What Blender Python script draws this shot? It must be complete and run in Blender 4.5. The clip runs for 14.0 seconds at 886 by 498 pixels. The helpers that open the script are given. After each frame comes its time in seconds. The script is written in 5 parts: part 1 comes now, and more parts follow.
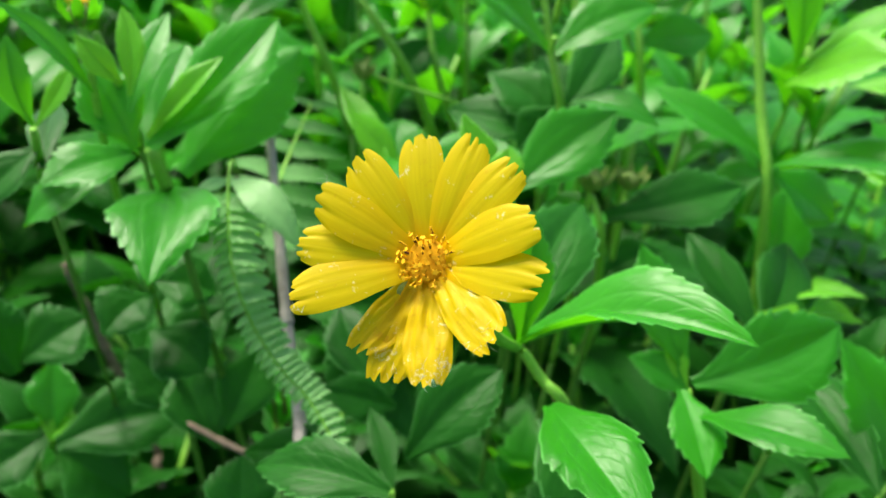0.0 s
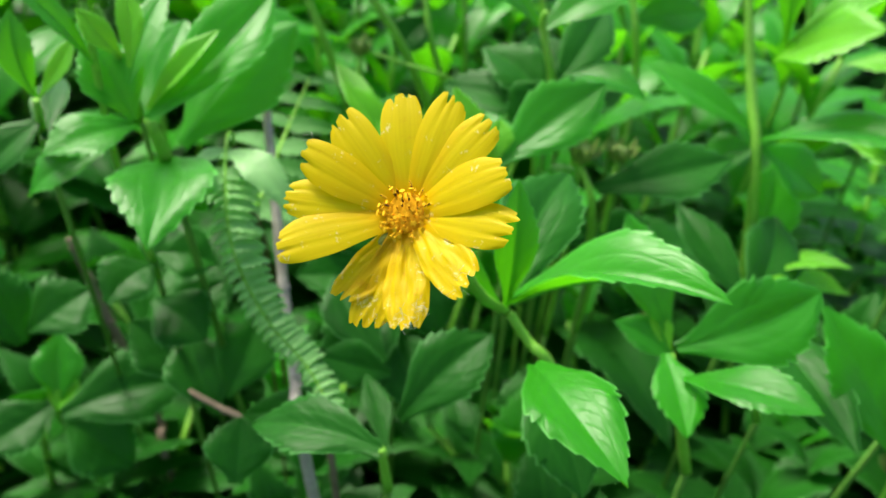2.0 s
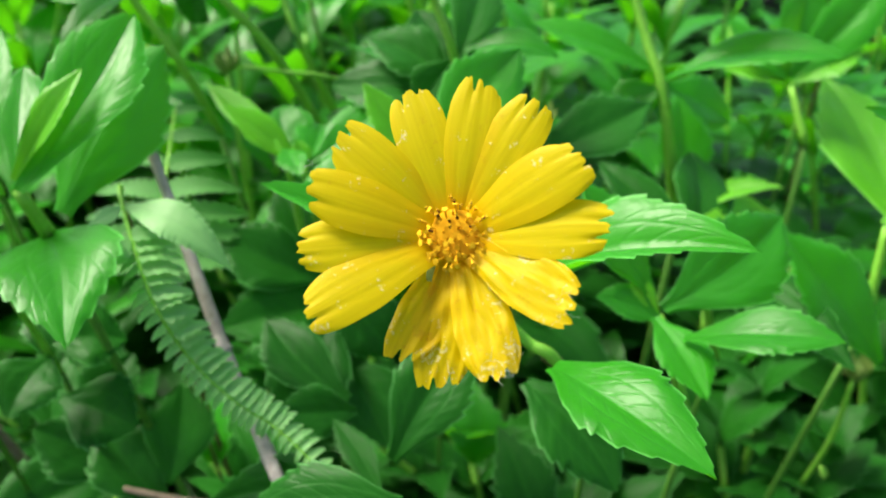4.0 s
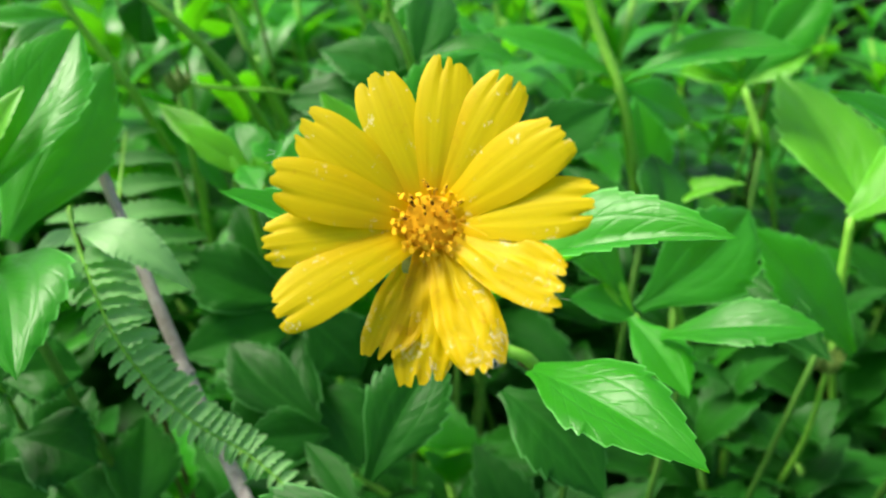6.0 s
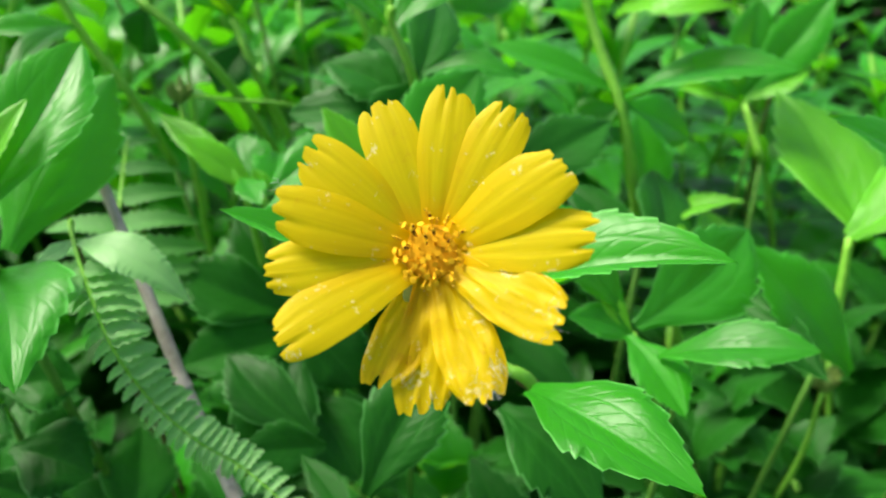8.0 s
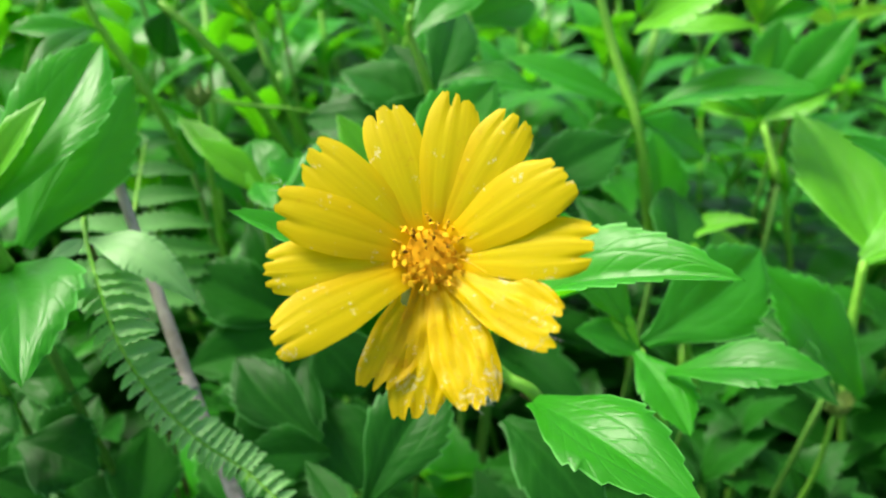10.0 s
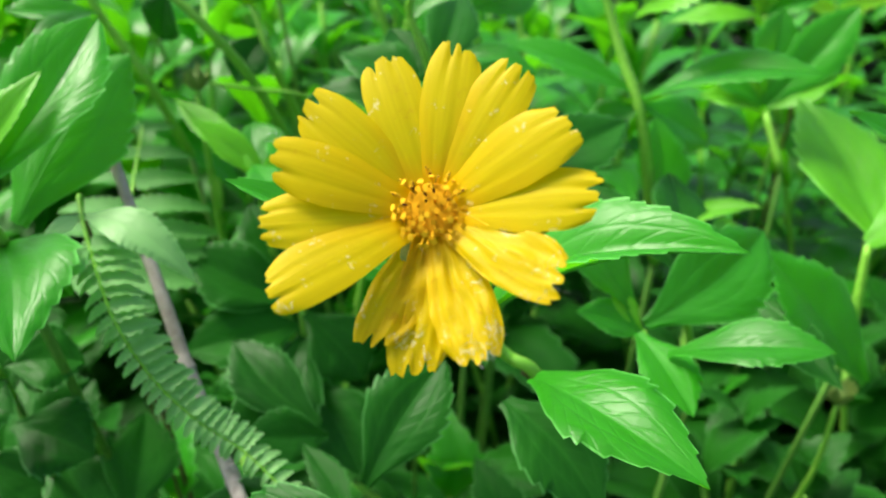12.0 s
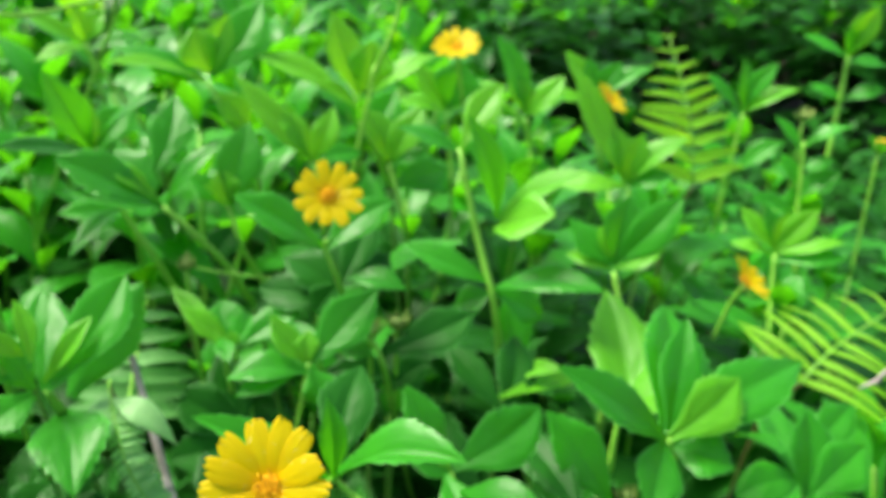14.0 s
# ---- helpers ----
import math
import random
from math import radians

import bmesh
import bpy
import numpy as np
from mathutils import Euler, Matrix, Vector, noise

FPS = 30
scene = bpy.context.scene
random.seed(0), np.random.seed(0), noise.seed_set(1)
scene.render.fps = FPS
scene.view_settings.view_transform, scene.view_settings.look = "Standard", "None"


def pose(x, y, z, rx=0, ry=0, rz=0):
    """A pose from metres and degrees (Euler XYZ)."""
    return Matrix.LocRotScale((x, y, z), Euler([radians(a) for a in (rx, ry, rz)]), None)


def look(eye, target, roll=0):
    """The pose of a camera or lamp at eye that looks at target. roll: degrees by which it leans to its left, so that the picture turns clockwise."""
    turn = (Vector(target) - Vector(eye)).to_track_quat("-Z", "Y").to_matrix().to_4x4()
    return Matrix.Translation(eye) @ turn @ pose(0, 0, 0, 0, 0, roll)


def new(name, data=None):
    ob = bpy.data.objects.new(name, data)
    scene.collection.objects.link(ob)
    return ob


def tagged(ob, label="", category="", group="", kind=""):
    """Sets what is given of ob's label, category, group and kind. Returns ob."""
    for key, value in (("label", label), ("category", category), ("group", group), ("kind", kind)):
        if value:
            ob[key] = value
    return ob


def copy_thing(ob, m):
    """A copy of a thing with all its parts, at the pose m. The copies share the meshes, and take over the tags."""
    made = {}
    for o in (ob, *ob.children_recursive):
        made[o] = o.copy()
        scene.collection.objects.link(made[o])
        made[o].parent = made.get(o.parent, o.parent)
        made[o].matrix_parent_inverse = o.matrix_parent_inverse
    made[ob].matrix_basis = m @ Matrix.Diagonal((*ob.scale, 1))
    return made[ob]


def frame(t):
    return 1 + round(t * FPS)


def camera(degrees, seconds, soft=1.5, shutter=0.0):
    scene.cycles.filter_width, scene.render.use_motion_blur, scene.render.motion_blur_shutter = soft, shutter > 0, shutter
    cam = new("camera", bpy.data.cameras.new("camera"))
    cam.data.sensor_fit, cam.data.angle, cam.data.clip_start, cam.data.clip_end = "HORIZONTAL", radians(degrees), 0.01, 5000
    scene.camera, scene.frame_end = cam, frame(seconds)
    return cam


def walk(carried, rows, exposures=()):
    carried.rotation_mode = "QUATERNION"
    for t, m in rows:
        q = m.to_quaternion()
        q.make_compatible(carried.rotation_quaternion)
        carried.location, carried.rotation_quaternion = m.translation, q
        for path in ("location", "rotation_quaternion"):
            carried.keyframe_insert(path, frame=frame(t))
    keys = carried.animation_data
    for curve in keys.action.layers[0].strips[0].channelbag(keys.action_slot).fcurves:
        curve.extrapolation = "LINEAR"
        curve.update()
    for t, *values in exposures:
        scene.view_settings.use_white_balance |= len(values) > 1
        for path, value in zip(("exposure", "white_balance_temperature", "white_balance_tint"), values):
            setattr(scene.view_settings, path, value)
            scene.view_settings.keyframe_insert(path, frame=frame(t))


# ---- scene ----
import itertools

cam = camera(56.9, 14.0)
cam.data.dof.use_dof, cam.data.dof.focus_distance, cam.data.dof.aperture_fstop = True, 0.068, 42.0
PATH = [
    (0, (0.00076, 0.00739, 0.33856), (0.0776, 1.8140, -0.5160), 4.97),
    (0.5, (0.00138, 0.00805, 0.33617), (0.0963, 1.8087, -0.5290), 5.06),
    (1, (0.00174, 0.00832, 0.33667), (0.1060, 1.8073, -0.5310), 5.04),
    (1.5, (0.00161, 0.00696, 0.33695), (0.0980, 1.8040, -0.5356), 5.30),
    (2, (0.00323, 0.00249, 0.33776), (0.0694, 1.7939, -0.5491), 4.82),
    (2.5, (0.00129, -0.00017, 0.33953), (0.0200, 1.7845, -0.5630), 5.26),
    (3, (-0.00233, 0.00710, 0.33689), (0.1457, 1.7870, -0.5631), 4.32),
    (3.5, (-0.01092, 0.01630, 0.33566), (0.2374, 1.7849, -0.5645), -0.87),
    (4, (-0.01109, 0.01873, 0.33329), (0.4023, 1.7568, -0.5656), -3.24),
    (4.2, (-0.01215, 0.01970, 0.33386), (0.4153, 1.7492, -0.5751), -3.69),
    (6.5, (-0.01137, 0.02107, 0.32893), (0.5145, 1.7576, -0.5125), -4.60),
    (7, (-0.00965, 0.02126, 0.33032), (0.5158, 1.7572, -0.5125), -4.43),
    (7.5, (-0.01175, 0.02204, 0.33133), (0.5092, 1.7623, -0.5055), -4.28),
    (8, (-0.01173, 0.02149, 0.33111), (0.5101, 1.7609, -0.5069), -3.90),
    (10.5, (-0.01060, 0.02031, 0.33025), (0.4755, 1.7882, -0.4687), -2.46),
    (11, (-0.01081, 0.01926, 0.32866), (0.4798, 1.7878, -0.4661), -2.35),
    (11.5, (-0.01011, 0.01987, 0.32915), (0.4806, 1.7861, -0.4707), -2.48),
    (12, (-0.01082, 0.02096, 0.32719), (0.4765, 1.7848, -0.4800), -2.46),
    (12.5, (-0.01070, 0.01950, 0.32935), (0.4896, 1.7961, -0.4409), -2.01),
    (13, (-0.00653, 0.01123, 0.33730), (0.5048, 1.8155, -0.3578), -0.93),
    (13.5, (-0.00162, -0.01134, 0.36920), (0.5154, 1.7744, -0.3682), -0.18),
    (14, (-0.00038, -0.04046, 0.39629), (0.5042, 1.7263, -0.3937), 0.58),
]
walk(cam, [(t, look(eye, target, roll)) for t, eye, target, roll in PATH],
     [(0.0, 0.78, 6900, 5), (2.6, 0.82, 6900, 5), (3.5, 0.86, 6900, 5), (4.2, 0.81, 6900, 5), (6.5, 0.77, 6900, 5), (10.5, 0.79, 6900, 5), (12.6, 0.79, 6900, 5), (13.4, 0.90, 6900, 5), (14.0, 0.92, 6900, 5)])

# ---- light ----
world = bpy.data.worlds.new("overcast_sky")
scene.world = world
world.use_nodes = True
wn = world.node_tree.nodes
sky = wn.new("ShaderNodeTexSky")
sky.sky_type, sky.sun_disc = "NISHITA", False
sky.sun_elevation, sky.sun_rotation = radians(60), radians(-52.5)
sky.air_density, sky.dust_density, sky.ozone_density = 1.0, 4.0, 1.0
world.node_tree.links.new(sky.outputs[0], wn["Background"].inputs[0])
wn["Background"].inputs[1].default_value = 0.15
sun = new("sun", bpy.data.lights.new("sun", "SUN"))
sun.data.energy, sun.data.angle, sun.data.color = 3.7, radians(22), (1.0, 0.96, 0.88)
sun.matrix_world = look((-1.50, 1.15, 3.3), (0, 0, 0))

# ---- materials ----


def shader(name):
    m = bpy.data.materials.new(name)
    m.use_nodes = True
    nt = m.node_tree
    return m, nt, nt.nodes["Principled BSDF"], nt.nodes["Material Output"]


def node(nt, kind, **values):
    n = nt.nodes.new(kind)
    for key, value in values.items():
        n.inputs[key.replace("_", " ")].default_value = value
    return n


def ramp(nt, source, *stops):
    n = nt.nodes.new("ShaderNodeValToRGB")
    while len(n.color_ramp.elements) < len(stops):
        n.color_ramp.elements.new(0.5)
    for e, (at, c) in zip(n.color_ramp.elements, stops):
        e.position, e.color = at, (*c, 1) if len(c) == 3 else c
    nt.links.new(source, n.inputs[0])
    return n.outputs[0]


def blend(nt, factor, a, b, mode="MIX"):
    n = nt.nodes.new("ShaderNodeMix")
    n.data_type, n.blend_type = "RGBA", mode
    for at, v in ((0, factor), (6, a), (7, b)):
        if isinstance(v, (int, float, tuple)):
            n.inputs[at].default_value = v if at == 0 else (*v, 1)
        else:
            nt.links.new(v, n.inputs[at])
    return n.outputs[2]


def calc(nt, op, a, b=0.0):
    n = nt.nodes.new("ShaderNodeMath")
    n.operation = op
    for i, v in enumerate((a, b)):
        if isinstance(v, (int, float)):
            n.inputs[i].default_value = v
        else:
            nt.links.new(v, n.inputs[i])
    return n.outputs[0]


def leaf_material(name, dark, light, through_colour, see_through, vein_colour, gloss, shine=0.4):
    """A living leaf: three main veins and slanting side veins along its UVs, blotches, and light that comes through."""
    m, nt, bsdf, out = shader(name)
    uv = nt.nodes.new("ShaderNodeUVMap")
    uv.uv_map = "blade"
    sep = nt.nodes.new("ShaderNodeSeparateXYZ")
    nt.links.new(uv.outputs[0], sep.inputs[0])
    u, v = sep.outputs[0], sep.outputs[1]
    side = calc(nt, "ABSOLUTE", calc(nt, "SUBTRACT", u, 0.5))
    midrib = calc(nt, "MAXIMUM", 0.0, calc(nt, "SUBTRACT", 1.0, calc(nt, "MULTIPLY", side, 30.0)))
    pair = calc(nt, "MAXIMUM", 0.0, calc(nt, "SUBTRACT", 1.0, calc(nt, "MULTIPLY", calc(nt, "ABSOLUTE", calc(nt, "SUBTRACT", side, 0.22)), 30.0)))
    slant = calc(nt, "FRACT", calc(nt, "ADD", calc(nt, "MULTIPLY", v, 9.0), calc(nt, "MULTIPLY", side, -7.0)))
    ribs = calc(nt, "MAXIMUM", 0.0, calc(nt, "SUBTRACT", 1.0, calc(nt, "MULTIPLY", calc(nt, "ABSOLUTE", calc(nt, "SUBTRACT", slant, 0.5)), 6.0)))
    veins = calc(nt, "MAXIMUM", midrib, calc(nt, "MAXIMUM", calc(nt, "MULTIPLY", pair, 0.6), calc(nt, "MULTIPLY", ribs, 0.45)))
    coord = nt.nodes.new("ShaderNodeTexCoord")
    fine = node(nt, "ShaderNodeTexNoise", Scale=900.0, Detail=4.0)
    wide = node(nt, "ShaderNodeTexNoise", Scale=70.0, Detail=3.0)
    for n in (fine, wide):
        nt.links.new(coord.outputs["Object"], n.inputs["Vector"])
    info, piece = nt.nodes.new("ShaderNodeObjectInfo"), nt.nodes.new("ShaderNodeNewGeometry")
    chance = calc(nt, "FRACT", calc(nt, "ADD", info.outputs["Random"], piece.outputs["Random Per Island"]))
    tone = calc(nt, "ADD", calc(nt, "MULTIPLY", chance, 0.6), calc(nt, "MULTIPLY", wide.outputs[0], 0.5))
    base = ramp(nt, tone, (0.15, dark), (0.9, light))
    base = blend(nt, calc(nt, "MULTIPLY", veins, 0.5), base, vein_colour)
    base = blend(nt, calc(nt, "MULTIPLY", fine.outputs[0], 0.25), base, dark)
    # pale leaf margin, lightened further as a painted glint along the edge
    rim_glint = calc(nt, "GREATER_THAN", calc(nt, "ADD", side, calc(nt, "MULTIPLY", fine.outputs[0], 0.02)), 0.488)
    base = blend(nt, calc(nt, "MULTIPLY", rim_glint, 0.6), base, tuple(min(0.8, 1.5 * c + 0.06) for c in vein_colour))
    nt.links.new(base, bsdf.inputs["Base Color"])
    rough = calc(nt, "ADD", gloss, calc(nt, "ADD", calc(nt, "MULTIPLY", fine.outputs[0], 0.10), calc(nt, "MULTIPLY", wide.outputs[0], 0.16)))
    nt.links.new(rough, bsdf.inputs["Roughness"])
    bsdf.inputs["Specular IOR Level"].default_value = shine
    net = node(nt, "ShaderNodeTexVoronoi", Scale=620.0)
    net.feature = "DISTANCE_TO_EDGE"
    warp = blend(nt, 0.0022, coord.outputs["Object"], fine.outputs["Color"], "ADD")
    nt.links.new(warp, net.inputs["Vector"])
    quilt = calc(nt, "MINIMUM", 1.0, calc(nt, "MULTIPLY", net.outputs["Distance"], 3.0))
    height = calc(nt, "ADD", calc(nt, "MULTIPLY", veins, -0.7), calc(nt, "ADD", calc(nt, "MULTIPLY", fine.outputs[0], 0.35), calc(nt, "MULTIPLY", quilt, 0.10)))
    bump = node(nt, "ShaderNodeBump", Strength=0.26, Distance=0.0005)
    nt.links.new(height, bump.inputs["Height"])
    nt.links.new(bump.outputs[0], bsdf.inputs["Normal"])
    glow = nt.nodes.new("ShaderNodeBsdfTranslucent")
    nt.links.new(blend(nt, calc(nt, "MULTIPLY", veins, 0.4), through_colour, light), glow.inputs[0])
    mix = nt.nodes.new("ShaderNodeMixShader")
    mix.inputs[0].default_value = see_through
    for i, s in ((1, bsdf), (2, glow)):
        nt.links.new(s.outputs[0], mix.inputs[i])
    nt.links.new(mix.outputs[0], out.inputs[0])
    return m


LEAVES = [
    # Old leaves; darkened further as painted shade for leaves low in the bed
    leaf_material("old_and_shade_leaf", (0.007, 0.060, 0.006), (0.016, 0.125, 0.010), (0.035, 0.34, 0.008), 0.15, (0.03, 0.20, 0.02), 0.26, 0.11),
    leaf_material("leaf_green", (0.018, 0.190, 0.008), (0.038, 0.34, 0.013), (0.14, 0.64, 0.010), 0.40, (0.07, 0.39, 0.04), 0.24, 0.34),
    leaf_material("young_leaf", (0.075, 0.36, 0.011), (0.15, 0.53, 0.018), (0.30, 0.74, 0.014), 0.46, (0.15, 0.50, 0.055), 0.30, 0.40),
]
FERN = leaf_material("fern_green", (0.17, 0.44, 0.13), (0.30, 0.62, 0.22), (0.3, 0.66, 0.14), 0.45, (0.26, 0.50, 0.19), 0.30, 0.5)
FERN_DARK = leaf_material("fern_dark", (0.045, 0.21, 0.03), (0.10, 0.35, 0.06), (0.1, 0.45, 0.04), 0.30, (0.1, 0.28, 0.08), 0.42)
FERN_PALE = leaf_material("fern_pale", (0.20, 0.52, 0.02), (0.30, 0.66, 0.03), (0.45, 0.88, 0.03), 0.60, (0.3, 0.6, 0.1), 0.45)


def petal_material(name, speck):
    """Yellow ray floret with darker streaks along it; speck: how much pale and brown dust lies on it."""
    m, nt, bsdf, out = shader(name)
    uv = nt.nodes.new("ShaderNodeUVMap")
    uv.uv_map = "blade"
    stretch = nt.nodes.new("ShaderNodeMapping")
    stretch.inputs["Scale"].default_value = (16, 1.2, 1)
    nt.links.new(uv.outputs[0], stretch.inputs[0])
    streak = node(nt, "ShaderNodeTexNoise", Scale=1.0, Detail=3.0)
    nt.links.new(stretch.outputs[0], streak.inputs["Vector"])
    coord = nt.nodes.new("ShaderNodeTexCoord")
    dust = node(nt, "ShaderNodeTexNoise", Scale=2600.0, Detail=5.0, Roughness=0.7)
    patch = node(nt, "ShaderNodeTexNoise", Scale=600.0, Detail=3.0)
    for n in (dust, patch):
        nt.links.new(coord.outputs["Object"], n.inputs["Vector"])
    sep = nt.nodes.new("ShaderNodeSeparateXYZ")
    nt.links.new(uv.outputs[0], sep.inputs[0])
    aged = 0.94 if speck > 0.8 else 1.0
    base = ramp(nt, streak.outputs[0], (0.3, (0.61, 0.442 * aged, 0.003)), (0.55, (0.68, 0.510 * aged, 0.004)), (0.8, (0.73, 0.565 * aged, 0.006)))
    base = blend(nt, ramp(nt, sep.outputs[1], (0.0, (0.5, 0.5, 0.5)), (0.3, (0, 0, 0))), base, (0.85, 0.42, 0.002))
    pale = ramp(nt, calc(nt, "MULTIPLY", dust.outputs[0], patch.outputs[0]), (0.42 - 0.09 * speck, (0, 0, 0)), (0.45 - 0.08 * speck, (1, 1, 1)))
    base = blend(nt, calc(nt, "MULTIPLY", pale, 0.7), base, (0.84, 0.72, 0.38))
    brown = ramp(nt, calc(nt, "MULTIPLY", dust.outputs[0], calc(nt, "SUBTRACT", 1.0, patch.outputs[0])), (0.42 - 0.09 * speck, (0, 0, 0)), (0.46 - 0.08 * speck, (1, 1, 1)))
    base = blend(nt, calc(nt, "MULTIPLY", brown, 0.2 + 0.35 * speck), base, (0.55, 0.27, 0.01))
    nt.links.new(base, bsdf.inputs["Base Color"])
    bsdf.inputs["Roughness"].default_value = 0.5
    bsdf.inputs["Specular IOR Level"].default_value = 0.16
    bump = node(nt, "ShaderNodeBump", Strength=0.09, Distance=0.0002)
    nt.links.new(calc(nt, "ADD", streak.outputs[0], calc(nt, "MULTIPLY", dust.outputs[0], 0.4 + speck)), bump.inputs["Height"])
    nt.links.new(bump.outputs[0], bsdf.inputs["Normal"])
    glow = nt.nodes.new("ShaderNodeBsdfTranslucent")
    glow.inputs[0].default_value = (0.90, 0.66 * aged, 0.006, 1)
    mix = nt.nodes.new("ShaderNodeMixShader")
    mix.inputs[0].default_value = 0.38
    for i, s in ((1, bsdf), (2, glow)):
        nt.links.new(s.outputs[0], mix.inputs[i])
    nt.links.new(mix.outputs[0], out.inputs[0])
    return m


def plain_material(name, dark, light, scale, rough, bump_depth=0.0003, shine=0.3):
    m, nt, bsdf, out = shader(name)
    coord = nt.nodes.new("ShaderNodeTexCoord")
    n = node(nt, "ShaderNodeTexNoise", Scale=scale, Detail=6.0, Roughness=0.65)
    wide = node(nt, "ShaderNodeTexNoise", Scale=scale * 0.12, Detail=3.0)
    for k in (n, wide):
        nt.links.new(coord.outputs["Object"], k.inputs["Vector"])
    tone = calc(nt, "ADD", calc(nt, "MULTIPLY", n.outputs[0], 0.6), calc(nt, "MULTIPLY", wide.outputs[0], 0.4))
    nt.links.new(ramp(nt, tone, (0.3, dark), (0.7, light)), bsdf.inputs["Base Color"])
    bsdf.inputs["Roughness"].default_value = rough
    bsdf.inputs["Specular IOR Level"].default_value = shine
    bump = node(nt, "ShaderNodeBump", Strength=0.6, Distance=bump_depth)
    nt.links.new(n.outputs[0], bump.inputs["Height"])
    nt.links.new(bump.outputs[0], bsdf.inputs["Normal"])
    return m


PETAL, PETAL_DUSTY = petal_material("petal_yellow", 0.62), petal_material("petal_dusty", 1.0)
STEM = plain_material("stem_green", (0.13, 0.40, 0.03), (0.27, 0.58, 0.07), 700, 0.45)
RIB = plain_material("midrib_green", (0.06, 0.27, 0.03), (0.12, 0.42, 0.06), 900, 0.4)
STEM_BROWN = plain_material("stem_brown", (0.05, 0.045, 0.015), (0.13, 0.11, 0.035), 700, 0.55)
# Darker green for stem bases: shade under the leaves, put into the colour
STEM_SHADE = plain_material("stem_shade", (0.05, 0.17, 0.018), (0.12, 0.29, 0.04), 700, 0.6)
TWIG = plain_material("twig_grey", (0.22, 0.18, 0.16), (0.50, 0.45, 0.42), 500, 0.75, 0.0005)
TWIG_BROWN = plain_material("twig_brown", (0.10, 0.07, 0.05), (0.26, 0.20, 0.15), 500, 0.8, 0.0005)
FLORET = plain_material("floret_yellow", (0.72, 0.38, 0.010), (0.88, 0.58, 0.030), 2500, 0.7, 0.0001, 0.1)
FLORET_OCHRE = plain_material("floret_ochre", (0.46, 0.22, 0.006), (0.66, 0.35, 0.015), 2500, 0.8, 0.0001, 0.05)
ANTHER = plain_material("anther_brown", (0.035, 0.010, 0.004), (0.13, 0.035, 0.008), 3000, 0.5, 0.0001)
BRACT = plain_material("bract_olive", (0.10, 0.20, 0.03), (0.30, 0.38, 0.10), 900, 0.6)
FUZZ = plain_material("fuzz_white", (0.78, 0.77, 0.72), (0.88, 0.87, 0.84), 2000, 0.9, 0.0)
SOIL = plain_material("soil_dark", (0.012, 0.009, 0.006), (0.05, 0.036, 0.024), 60, 0.95, 0.004)

# ---- builders ----


def part(name, bm, material, parent, label=""):
    me = bpy.data.meshes.new(name)
    bm.to_mesh(me)
    bm.free()
    me.materials.append(material)
    for p in me.polygons:
        p.use_smooth = True
    ob = new(name, me)
    ob.parent = parent
    if label:
        ob["label"] = label
    return ob


def tube(points, radius, sides=7, taper=0.7, wobble=0.0, steps=4):
    """A round, tapering stem through points, smoothed by Catmull-Rom."""
    pts = [Vector(p) for p in points]
    ext = [2 * pts[0] - pts[1], *pts, 2 * pts[-1] - pts[-2]]
    path = []
    for i in range(1, len(ext) - 2):
        p0, p1, p2, p3 = ext[i - 1:i + 3]
        for k in range(steps):
            s = k / steps
            path.append(0.5 * (2 * p1 + (p2 - p0) * s + (2 * p0 - 5 * p1 + 4 * p2 - p3) * s * s + (3 * p1 - p0 - 3 * p2 + p3) * s ** 3))
    path.append(pts[-1])
    bm = bmesh.new()
    rings = []
    for i, p in enumerate(path):
        d = (path[min(i + 1, len(path) - 1)] - path[max(i - 1, 0)]).normalized()
        a = d.orthogonal().normalized() if not rings else (last_a - d * last_a.dot(d)).normalized()
        last_a = a
        b = d.cross(a)
        r = radius * (taper + (1 - taper) * i / (len(path) - 1))
        r *= 1 + wobble * noise.noise(p * 90)
        rings.append([bm.verts.new(p + r * (a * math.cos(t) + b * math.sin(t))) for t in (2 * math.pi * k / sides for k in range(sides))])
    for r0, r1 in zip(rings, rings[1:]):
        for k in range(sides):
            bm.faces.new((r0[k], r0[(k + 1) % sides], r1[(k + 1) % sides], r1[k]))
    bm.faces.new(rings[0][::-1])
    bm.faces.new(rings[-1])
    return bm


